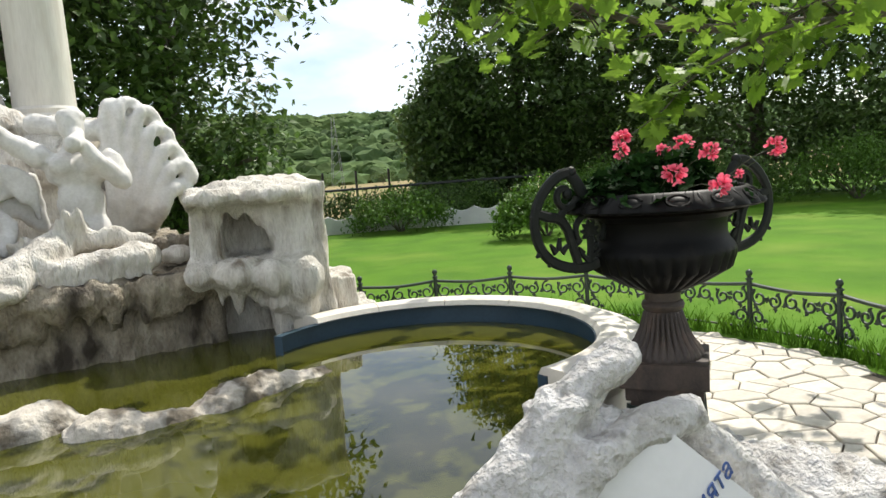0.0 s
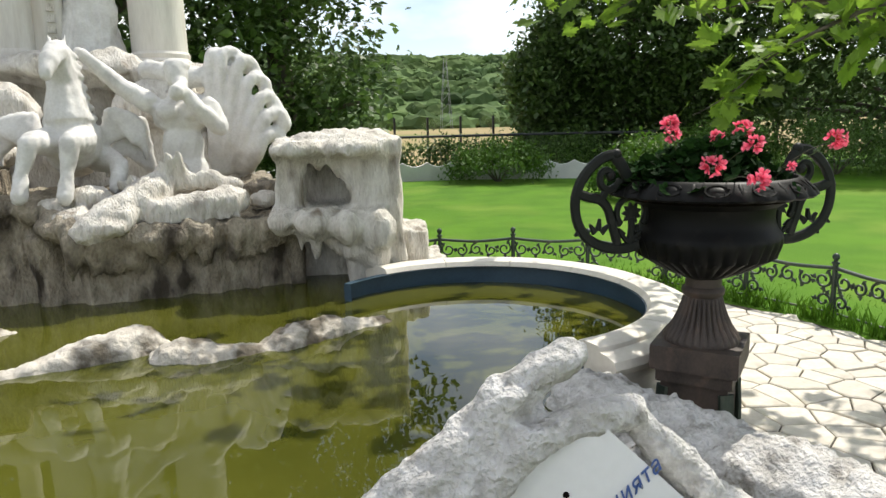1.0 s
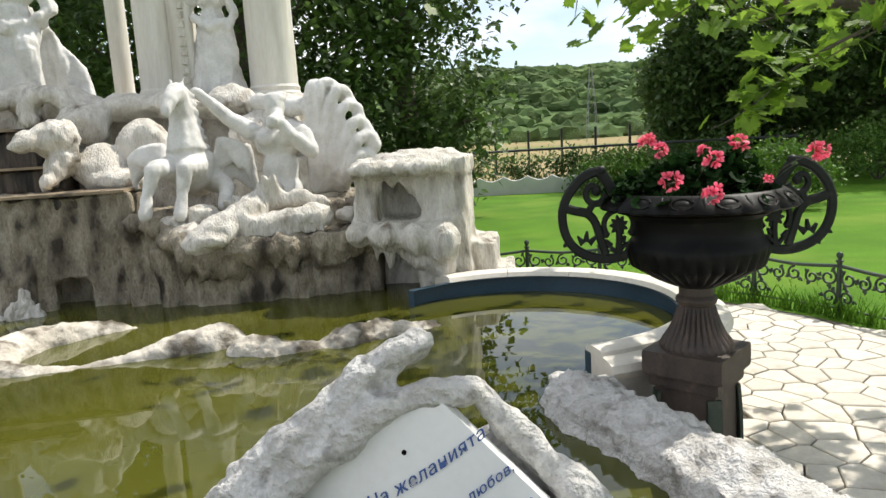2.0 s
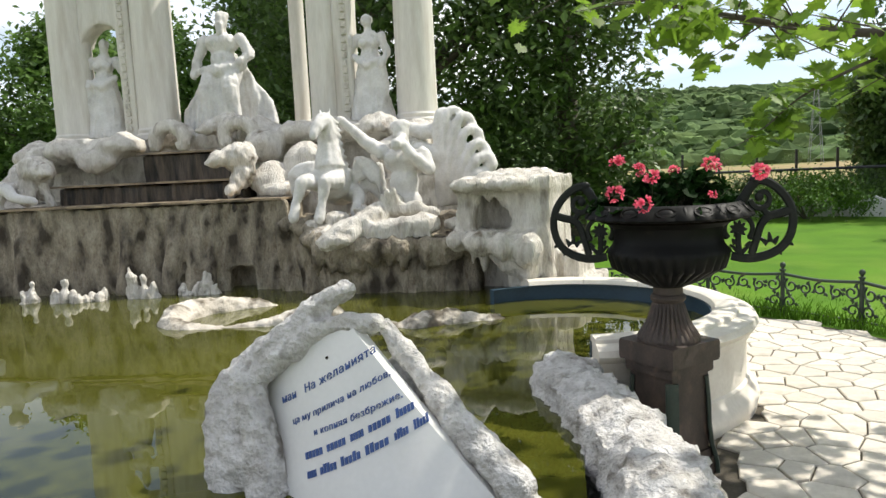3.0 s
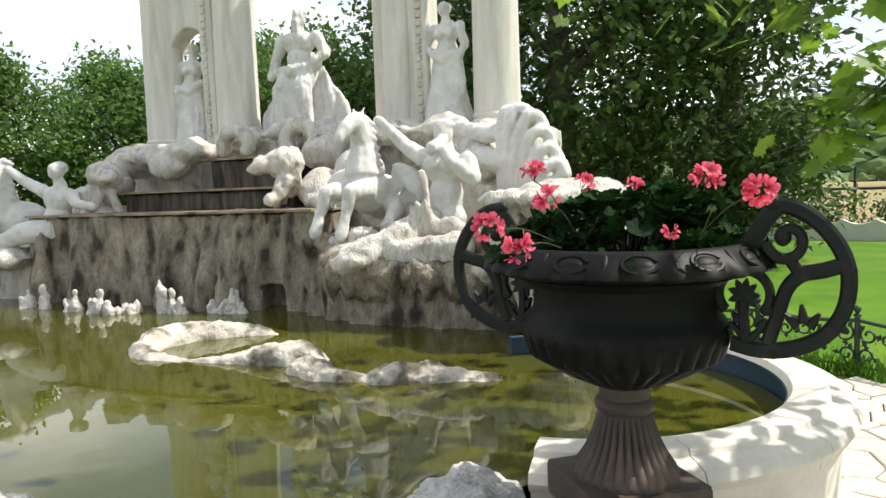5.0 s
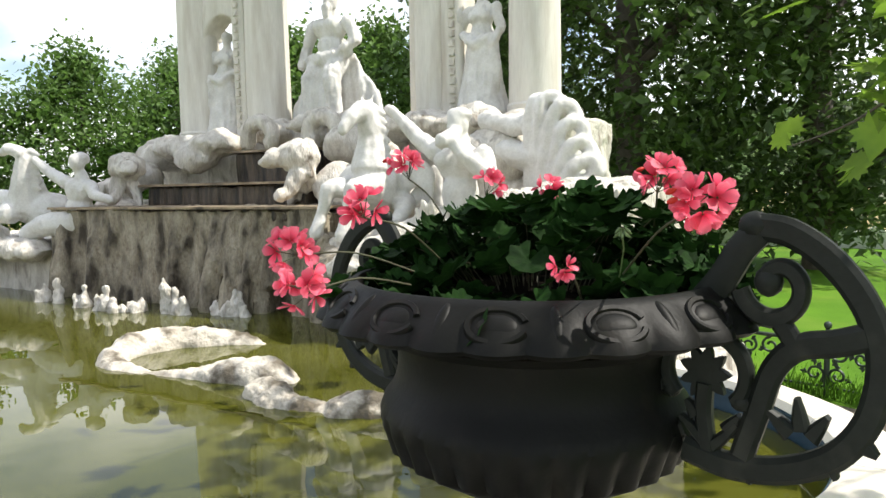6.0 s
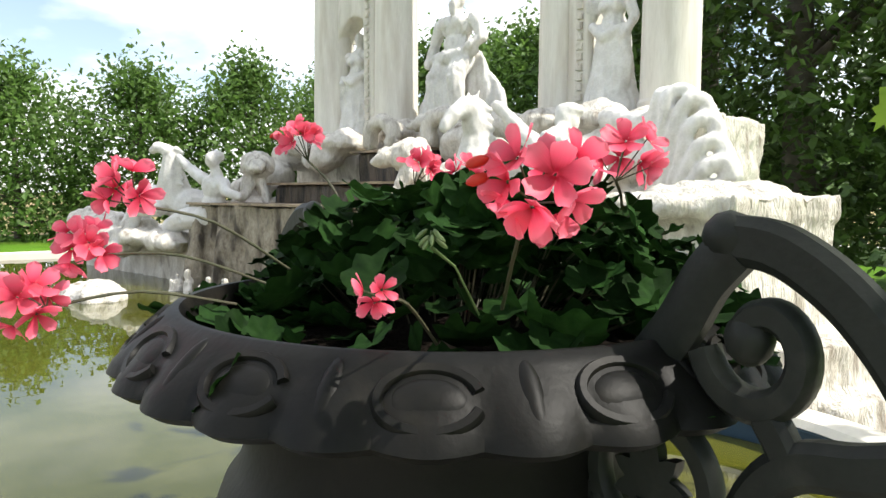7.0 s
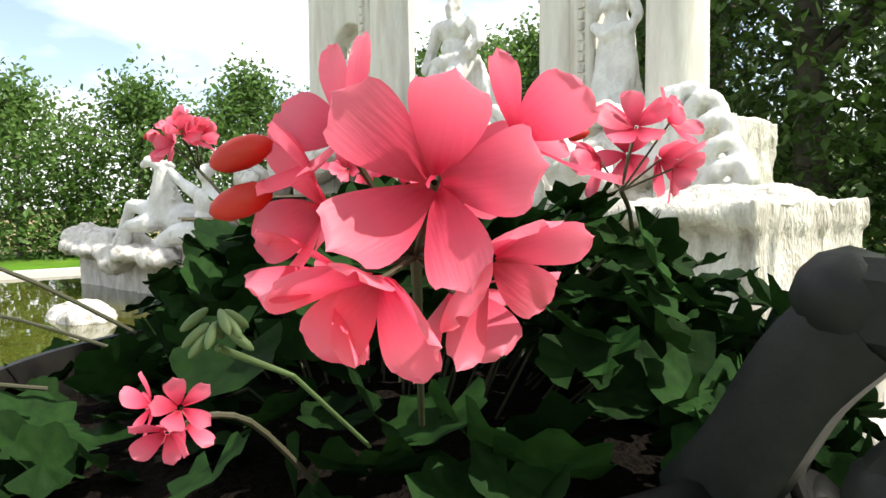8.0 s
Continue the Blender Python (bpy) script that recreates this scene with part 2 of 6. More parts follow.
def part(name, bm, material, parent=None, label="", smooth=True, at=None):
    me = bm if isinstance(bm, bpy.types.Mesh) else mesh_of(bm, name, smooth)
    if not me.materials:
        me.materials.append(material)
    ob = new(name, me)
    if parent:
        ob.parent = parent
    if at is not None:
        ob.matrix_basis = at
    return tagged(ob, label)


def thing(name, label, category, at=None, group="", kind=""):
    ob = new(name)
    ob.empty_display_size = 0.1
    if at is not None:
        ob.matrix_basis = at
    return tagged(ob, label, category, group, kind)


def ell(bm, c, r, rot=(0, 0, 0), sub=2):
    m = pose(*c, *rot) @ Matrix.Diagonal((*((r, r, r) if isinstance(r, (int, float)) else r), 1))
    bmesh.ops.create_icosphere(bm, subdivisions=sub, radius=1, matrix=m)


def cap(bm, p, q, a, b, seg=10):
    p, q = Vector(p), Vector(q)
    d = q - p
    if d.length > 1e-5:
        m = Matrix.Translation((p + q) / 2) @ d.to_track_quat("Z", "Y").to_matrix().to_4x4()
        bmesh.ops.create_cone(bm, cap_ends=True, segments=seg, radius1=a, radius2=b, depth=d.length, matrix=m)
    ell(bm, p, a, sub=1)
    ell(bm, q, b, sub=1)


def chain(bm, pts, radii):
    for i in range(len(pts) - 1):
        cap(bm, pts[i], pts[i + 1], radii[i], radii[i + 1])


def box(bm, x0, x1, y0, y1, z0, z1, rz=0):
    m = pose((x0 + x1) / 2, (y0 + y1) / 2, (z0 + z1) / 2, 0, 0, rz) @ Matrix.Diagonal((x1 - x0, y1 - y0, z1 - z0, 1))
    return bmesh.ops.create_cube(bm, size=1, matrix=m)["verts"]


def sculpt(bm, name, voxel, layers=(), smooth=3):
    """Fuses rough solids into one skin, then roughens it by layers of (height, scale xyz, shift)."""
    ob = bpy.data.objects.new("clay", mesh_of(bm, "clay"))
    scene.collection.objects.link(ob)
    r = ob.modifiers.new("r", "REMESH")
    r.mode, r.voxel_size = "VOXEL", voxel
    if smooth:
        s = ob.modifiers.new("s", "SMOOTH")
        s.factor, s.iterations = 0.5, smooth
    dg = bpy.context.evaluated_depsgraph_get()
    me = bpy.data.meshes.new_from_object(ob.evaluated_get(dg))
    old = ob.data
    bpy.data.objects.remove(ob)
    bpy.data.meshes.remove(old)
    me.name = name
    n = len(me.vertices)
    co = np.empty(n * 3)
    me.vertices.foreach_get("co", co)
    co = co.reshape(-1, 3)
    no = np.empty(n * 3)
    me.vertex_normals.foreach_get("vector", no)
    no = no.reshape(-1, 3)
    for amp, sc, shift in layers:
        h = np.array([noise.noise(Vector((c[0] * sc[0] + shift, c[1] * sc[1], c[2] * sc[2]))) for c in co])
        co = co + no * (h * amp)[:, None]
    me.vertices.foreach_set("co", co.ravel())
    me.update()
    me.shade_smooth()
    return me


def lathe(rings, seg=72):
    """rings: (radius, z, lobes, lobe depth) up the axis."""
    bm = bmesh.new()
    loops = []
    for r, z, k, d in rings:
        loop = []
        for i in range(seg):
            a = 2 * math.pi * i / seg
            rr = r + (d * (abs(math.cos(k * a / 2)) - 0.5) if k else 0)
            loop.append(bm.verts.new((rr * math.cos(a), rr * math.sin(a), z)))
        loops.append(loop)
    for a, b in zip(loops, loops[1:]):
        for i in range(seg):
            bm.faces.new((a[i], a[(i + 1) % seg], b[(i + 1) % seg], b[i]))
    bm.faces.new(loops[-1])
    bm.faces.new(loops[0][::-1])
    return bm


def sweep(bm, pts, half_w, half_t, plane="xz", taper=1.0):
    """A flat bar along a path in the plane xz, half_w wide in the plane and half_t thick across it."""
    pts = [Vector(p) for p in pts]
    rows, n = [], len(pts)
    for i, p in enumerate(pts):
        d = (pts[min(i + 1, n - 1)] - pts[max(i - 1, 0)]).normalized()
        side = Vector((-d.z, 0, d.x)) if plane == "xz" else Vector((-d.y, d.x, 0))
        w = half_w * (1 + (taper - 1) * i / max(1, n - 1))
        out = Vector((0, 1, 0)) if plane == "xz" else Vector((0, 0, 1))
        t = half_t
        rows.append([bm.verts.new(p + side * w * a + out * t * b) for a, b in ((-1, -0.5), (-0.6, -1), (0.6, -1), (1, -0.5), (1, 0.5), (0.6, 1), (-0.6, 1), (-1, 0.5))])
    for a, b in zip(rows, rows[1:]):
        for i in range(8):
            bm.faces.new((a[i], a[(i + 1) % 8], b[(i + 1) % 8], b[i]))
    bm.faces.new(rows[0][::-1])
    bm.faces.new(rows[-1])


def bez(pts, n=6):
    """A smooth path through points."""
    p = [Vector(q) for q in pts]
    out = []
    for i in range(len(p) - 1):
        a, b, c, d = p[max(i - 1, 0)], p[i], p[i + 1], p[min(i + 2, len(p) - 1)]
        for k in range(n):
            t = k / n
            out.append(0.5 * ((2 * b) + (c - a) * t + (2 * a - 5 * b + 4 * c - d) * t * t + (3 * b - a - 3 * c + d) * t ** 3))
    out.append(p[-1])
    return out


def spiral(cx, cz, r0, r1, a0, turns, n=18):
    return [(cx + (r0 + (r1 - r0) * i / n) * math.cos(a0 + turns * 2 * math.pi * i / n), 0, cz + (r0 + (r1 - r0) * i / n) * math.sin(a0 + turns * 2 * math.pi * i / n)) for i in range(n + 1)]


GROUND, WATER_Z, RIM_Z = -0.03, 0.34, 0.47
BAY = Vector((-0.55, 0.98, 0))
FOUNTAIN = pose(-2.98, 1.99, 0, 0, 0, 12)


# ---- setting: ground, lawn, pavement, water ----
def ring_sheet(r0, r1, z, seg=96, c=(0, 0)):
    bm = bmesh.new()
    vs = [[bm.verts.new((c[0] + r * math.cos(2 * math.pi * i / seg), c[1] + r * math.sin(2 * math.pi * i / seg), z)) for i in range(seg)] for r in (r0, r1)]
    for i in range(seg):
        bm.faces.new((vs[0][i], vs[1][i], vs[1][(i + 1) % seg], vs[0][(i + 1) % seg]))
    return bm


def build_ground():
    bm = bmesh.new()
    bmesh.ops.create_circle(bm, cap_ends=True, segments=96, radius=2500, matrix=Matrix.Translation((0, 0, GROUND - 0.05)))
    tagged(part("ground", bm, FIELD, smooth=False), "dry tan meadow reaching to the wooded hill", "field", kind="structure")
    bm = bmesh.new()
    n = 60
    rows = []
    for j in range(n + 1):
        row = []
        for i in range(n + 1):
            x, y = -22 + 48 * i / n, -12 + 30 * j / n
            row.append(bm.verts.new((x, y, GROUND - 0.012 + 0.02 * noise.noise((x * 0.3, y * 0.3, 0)))))
        rows.append(row)
    for j in range(n):
        for i in range(n):
            bm.faces.new((rows[j][i], rows[j][i + 1], rows[j + 1][i + 1], rows[j + 1][i]))
    tagged(part("lawn", bm, LAWN), "bright green mown lawn round the fountain", "lawn", kind="structure")


def clip(poly, px, py, nx, ny):
    out = []
    for i, a in enumerate(poly):
        b = poly[(i + 1) % len(poly)]
        da, db = (a[0] - px) * nx + (a[1] - py) * ny, (b[0] - px) * nx + (b[1] - py) * ny
        if da <= 0:
            out.append(a)
        if da * db < 0:
            t = da / (da - db)
            out.append((a[0] + (b[0] - a[0]) * t, a[1] + (b[1] - a[1]) * t))
    return out


def build_pavement():
    bed = thing("pavement", "pale crazy paving of irregular flagstones in strong sun", "pavement", kind="structure")
    bm = ring_sheet(0.9, 2.34, GROUND + 0.004, c=(BAY.x, BAY.y))
    part("joint_bed", bm, JOINT, bed, "dark soil in the joints", smooth=False)
    bm = bmesh.new()
    box(bm, -3.2, 1.9, -6.0, -0.9, GROUND - 0.03, GROUND + 0.003)
    part("joint_bed", bm, JOINT, bed, smooth=False)
    rnd = random.Random(5)
    step, pts = 0.170, []
    for j in range(60):
        for i in range(34):
            pts.append((-3.1 + step * (i + 0.5 * (j % 2)) + rnd.uniform(-0.066, 0.066), -5.8 + step * 0.9 * j + rnd.uniform(-0.066, 0.066)))
    near, rest = [], bmesh.new()
    for i, (x, y) in enumerate(pts):
        d = math.hypot(x - BAY.x, y - BAY.y)
        inside_front = y < -0.9
        if d < 0.98 or (d > 2.3 and not inside_front) or (x < 0.16 and y > -2.75) or x > 2.0 or (y > -0.9 and x < 0.1):
            continue
        if y > -0.9 and d > 2.3:
            continue
        poly = [(x - 0.4, y - 0.4), (x + 0.4, y - 0.4), (x + 0.4, y + 0.4), (x - 0.4, y + 0.4)]
        for k, (u, v) in enumerate(pts):
            if k != i and abs(u - x) < 0.5 and abs(v - y) < 0.5:
                dx, dy = u - x, v - y
                ln = math.hypot(dx, dy)
                poly = clip(poly, x + dx / 2 - dx / ln * 0.0042, y + dy / 2 - dy / ln * 0.0042, dx, dy)
        if len(poly) < 3:
            continue
        near.append((x, y, poly, rnd.uniform(0.010, 0.017)))

    def stone(bm, poly, h, x, y):
        cx, cy = sum(p[0] for p in poly) / len(poly), sum(p[1] for p in poly) / len(poly)
        lo = [bm.verts.new((p[0] - x, p[1] - y, 0)) for p in poly]
        hi = [bm.verts.new((p[0] - x, p[1] - y, h - 0.004)) for p in poly]
        top = [bm.verts.new((cx - x + (p[0] - cx) * 0.93, cy - y + (p[1] - cy) * 0.93, h)) for p in poly]
        n = len(poly)
        for a, b in ((lo, hi), (hi, top)):
            for k in range(n):
                bm.faces.new((a[k], a[(k + 1) % n], b[(k + 1) % n], b[k]))
        bm.faces.new(top)

    near.sort(key=lambda s: math.hypot(s[0] - 0.9, s[1] - 0.2))
    for x, y, poly, h in near[:290]:
        bm = bmesh.new()
        stone(bm, poly, h, x, y)
        part("flagstone", bm, PAVE, bed, smooth=False, at=pose(x, y, GROUND + 0.004))
    bm = bmesh.new()
    for x, y, poly, h in near[290:]:
        stone(bm, poly, h, 0, 0)
    tagged(part("far_flagstones", bm, PAVE, bed, smooth=False, at=pose(0, 0, GROUND + 0.004)), kind="stuff")


def build_water():
    bm = bmesh.new()
    outline = [(-0.05, -2.55), (-0.12, -1.55)]
    outline += [(-0.24, -0.8), (-0.3, -0.4), (-0.38, -0.05)]
    for k in range(25):
        a = radians(-75 + k * 8.2)
        outline.append((BAY.x + 0.78 * math.cos(a), BAY.y + 0.78 * math.sin(a)))
    outline += [(-1.1, 2.8), (-1.6, 3.6), (-9.0, 3.2), (-9.5, -2.55), (-4.0, -2.55)]
    bm.faces.new([bm.verts.new((x, y, WATER_Z)) for x, y in outline])
    tagged(part("pool_water", bm, WATER, smooth=False), "still murky olive-green water in the fountain pool", "water", kind="structure")


def build_pool_wall():
    pool = thing("pool_wall", "pale stone pool wall with a rounded coping and a blue lining", "pool wall", kind="structure")
    prof = [(0.755, RIM_Z - 0.03), (0.77, RIM_Z - 0.006), (0.79, RIM_Z), (0.875, RIM_Z), (0.885, RIM_Z - 0.005), (0.89, RIM_Z - 0.02), (0.93, RIM_Z - 0.024), (0.965, RIM_Z - 0.035), (0.978, RIM_Z - 0.06),
            (0.965, RIM_Z - 0.085), (0.945, RIM_Z - 0.095), (0.94, RIM_Z - 0.125), (0.925, RIM_Z - 0.13), (0.92, 0.13), (0.935, 0.12), (0.94, 0.10), (0.955, 0.085), (0.975, 0.06), (0.985, 0.03), (0.975, 0.0), (0.97, GROUND - 0.02)]

    def arc_part(name, profile, material, a0, a1, n, label=""):
        bm = bmesh.new()
        rows = [[bm.verts.new((BAY.x + r * math.cos(a), BAY.y + r * math.sin(a), z)) for r, z in profile] for a in (radians(a0 + (a1 - a0) * k / n) for k in range(n + 1))]
        for a, b in zip(rows, rows[1:]):
            for i in range(len(profile) - 1):
                bm.faces.new((a[i], b[i], b[i + 1], a[i + 1]))
        bm.faces.new(rows[0])
        bm.faces.new(rows[-1][::-1])
        bmesh.ops.recalc_face_normals(bm, faces=bm.faces[:])
        return part(name, bm, material, pool, label)

    start, end, count = -74, 118, 7
    for k in range(count):
        a0, a1 = start + (end - start) * k / count, start + (end - start) * (k + 1) / count
        arc_part("coping_block", prof[:13] + [(0.80, RIM_Z - 0.13), (0.80, RIM_Z - 0.032), (0.755, RIM_Z - 0.032)], PALE, a0 + 0.12, a1 - 0.12, 10)
    arc_part("wall_base", [(0.80, RIM_Z - 0.131), (0.922, RIM_Z - 0.131)] + prof[13:] + [(0.8, GROUND - 0.02)], PALE, start, end, 60)
    arc_part("lining", [(0.749, RIM_Z - 0.035), (0.795, RIM_Z - 0.035), (0.795, 0.0), (0.749, 0.0)], BLUE, start, end + 20, 60, "dark blue painted lining")
    # low walls that close the rest of the pool
    bm = bmesh.new()
    box(bm, -9.6, 0.1, -2.72, -2.5, GROUND - 0.02, 0.40)
    box(bm, -9.8, -9.5, -2.7, 4.0, GROUND - 0.02, 0.40)
    part("side_wall", bm, PALE, pool)


def build_rock_coping():
    bm = bmesh.new()
    path = [(-0.40, -0.04), (-0.38, -0.2), (-0.24, -0.42), (-0.11, -0.72), (0.0, -1.05), (0.06, -1.5), (0.08, -2.0), (0.08, -2.6)]
    for (x, y), (u, v) in zip(path, path[1:]):
        for k in range(4):
            t = k / 4
            ell(bm, (x + (u - x) * t, y + (v - y) * t, 0.33), (0.15, 0.14, 0.125), sub=2)
            box(bm, x + (u - x) * t - 0.1, x + (u - x) * t + 0.1, y + (v - y) * t - 0.1, y + (v - y) * t + 0.1, GROUND - 0.02, 0.42)
    me = sculpt(bm, "rock_coping", 0.014, [(0.022, (7, 7, 7), 0), (0.018, (20, 20, 20), 5), (0.012, (40, 40, 40), 2), (0.006, (75, 75, 75), 4)], 4)
    tagged(part("rock_coping", me, CARVED), "rough white rock coping along the pool edge", "rock edging", kind="structure")


build_ground()
build_water()
build_pool_wall()
build_rock_coping()


# ---- the fountain ----
DRIP = [(0.05, (4, 4, 1.6), 0), (0.035, (11, 11, 2.2), 3), (0.014, (28, 28, 9), 7)]
ROUGH = [(0.05, (4, 4, 4), 1), (0.025, (11, 11, 9), 3), (0.01, (30, 30, 26), 8)]
CLOTH = [(0.012, (30, 30, 5), 0), (0.006, (45, 45, 20), 4)]


def rock(name, build, label, voxel=0.022, layers=DRIP, material=TUFA, category="rock"):
    bm = bmesh.new()
    build(bm)
    ob = part(name, sculpt(bm, name, voxel, layers, 2), material, at=FOUNTAIN)
    return tagged(ob, label, category)


def front_wall(bm):
    box(bm, -2.86, -0.52, 0.0, 0.5, 0.1, 1.06)
    box(bm, -0.27, 0.05, 0.0, 0.5, 0.1, 1.06)
    box(bm, -0.6, -0.2, 0.02, 0.5, 0.53, 1.06)
    box(bm, -0.6, -0.2, 0.25, 0.5, 0.1, 1.06)
    for x, w, d in ((-2.7, 0.12, 0.07), (-2.3, 0.1, 0.05), (-1.35, 0.08, 0.04), (-0.95, 0.1, 0.08), (-0.75, 0.09, 0.1), (-0.62, 0.06, 0.08)):
        chain(bm, [(x, 0.03, 1.0), (x + 0.02, -d * 0.4, 0.7), (x, -d, 0.34)], [w * 0.5, w * 0.8, w])
    for x in (-0.75, -0.66, -0.82):
        chain(bm, [(x, 0.0, 0.98), (x, -0.04, 0.62)], [0.05, 0.03])


rock("cascade_wall", front_wall, "tall tufa cascade wall with dripping mineral streaks", 0.02, [(0.05, (3, 3, 1.3), 0), (0.03, (10, 10, 2), 3), (0.012, (26, 26, 8), 7)], TUFA_WET, "cascade")


def weir(x0, x1, y0, y1, z, drop, label):
    w = thing("cascade_step", label, "cascade", FOUNTAIN, "cascade steps")
    bm = bmesh.new()
    box(bm, x0 + 0.03, x1 - 0.03, y0 + 0.04, y1, z - drop, z - 0.02)
    part("riser", sculpt(bm, "riser", 0.022, [(0.03, (6, 6, 1.4), 0), (0.02, (18, 18, 3), 4)], 1), WEIR, w, "dark wet riser")
    bm = bmesh.new()
    box(bm, x0, x1, y0 - 0.02, y1, z - 0.018, z)
    bmesh.ops.bevel(bm, geom=bm.edges[:], offset=0.004, segments=1)
    part("lip", bm, LIP, w, "thin straight stone lip stained brown", smooth=False)


weir(-2.88, 0.02, -0.01, 0.6, 1.085, 0.1, "broad lowest cascade step with a thin pale lip")
weir(-2.3, -0.46, 0.45, 1.1, 1.262, 0.2, "middle cascade step over dark wet stone")
weir(-1.75, -0.8, 0.95, 1.5, 1.545, 0.3, "upper cascade step over dark wet stone")


def stalagmites():
    rnd = random.Random(3)
    for x, y, h in ((-2.55, -0.28, 0.16), (-2.4, -0.3, 0.22), (-2.02, -0.33, 0.18), (-1.72, -0.36, 0.2), (-1.82, -0.3, 0.12), (-1.58, -0.38, 0.1), (-1.46, -0.3, 0.12), (-1.14, -0.26, 0.3), (-1.05, -0.24, 0.2), (-0.82, -0.14, 0.1), (-0.68, -0.14, 0.2), (-0.6, -0.12, 0.18)):
        bm = bmesh.new()
        h *= 0.82
        for k in range(4):
            dx, dy = rnd.uniform(-0.06, 0.06), rnd.uniform(-0.03, 0.03)
            hh = h * (1 if k == 0 else rnd.uniform(0.3, 0.7))
            chain(bm, [(dx, dy, -0.15), (dx, dy, hh * 0.45), (dx * 1.1, dy, hh)], [0.05, 0.036, 0.02])
        me = sculpt(bm, "stalagmite", 0.010, [(0.022, (16, 16, 14), x), (0.010, (40, 40, 30), 2)], 1)
        tagged(part("stalagmite", me, TUFA, at=FOUNTAIN @ pose(x, y, WATER_Z)), "small white tufa stalagmite standing in the water", "stalagmite", "stalagmites")


stalagmites()


def right_base(bm):
    rnd = random.Random(31)
    box(bm, -0.02, 1.6, 0.05, 1.3, 0.1, 0.90)
    box(bm, 0.0, 0.55, -0.12, 0.3, 0.1, 0.88)
    box(bm, 0.42, 1.6, -0.41, 0.2, 0.67, 0.755)
    box(bm, 0.2, 1.6, -0.24, 0.2, 0.1, 0.7)
    for k in range(22):
        x = 0.40 + k * 0.054
        y = -0.39 + rnd.uniform(-0.03, 0.03)
        chain(bm, [(x, y, 0.69), (x, y + 0.02, rnd.uniform(0.5, 0.62))], [0.05, 0.018])
        if k % 2:
            chain(bm, [(x, -0.27, 0.66), (x + 0.01, -0.26 + rnd.uniform(-0.05, 0.02), 0.2)], [0.06, 0.05])
    for x, y, z, r in ((0.3, -0.08, 0.84, 0.15), (0.42, -0.26, 0.76, 0.15), (0.15, -0.05, 0.86, 0.12)):
        ell(bm, (x, y, z), (r * 1.2, r * 1.1, r * 0.6))


rock("rock_ledge", right_base, "stained tufa ledge overhanging the dark water", 0.020, [(0.03, (4, 4, 2), 0), (0.03, (14, 14, 4), 3), (0.016, (30, 30, 10), 7)], TUFA_WET, "rock")


def tail_rocks(bm):
    chain(bm, [(0.95, -0.02, 1.0), (0.8, -0.2, 0.90), (0.62, -0.34, 0.80), (0.46, -0.40, 0.73)], [0.09, 0.10, 0.11, 0.08])
    chain(bm, [(0.80, -0.32, 0.80), (1.0, -0.30, 0.83), (1.24, -0.26, 0.85)], [0.075, 0.08, 0.09])
    chain(bm, [(0.95, -0.1, 0.95), (1.12, -0.12, 0.96), (1.28, -0.12, 0.92)], [0.06, 0.05, 0.04])
    for k in range(9):
        x = 0.84 + 0.05 * k
        chain(bm, [(x, -0.37 + 0.008 * k, 0.86), (x, -0.39 + 0.008 * k, 0.75)], [0.022, 0.018])
    for x, y, z, r in ((0.42, -0.28, 0.80, 0.09), (0.34, -0.18, 0.86, 0.08), (0.5, -0.16, 0.9, 0.1), (0.6, -0.44, 0.76, 0.07), (1.42, -0.12, 0.83, 0.08)):
        ell(bm, (x, y, z), (r * 1.2, r, r * 0.7))
    for x, z in ((0.90, 1.12), (0.95, 1.14), (0.86, 1.07), (0.70, 1.02), (0.64, 0.98)):
        chain(bm, [(x + 0.04, -0.1, 0.93), (x, -0.18, z)], [0.045, 0.012])


rock("sea_tail", tail_rocks, "white stone coiled fish tail crusted with lime", 0.016, [(0.02, (12, 12, 6), 0), (0.012, (32, 32, 10), 3)], TUFA, "sculpture")


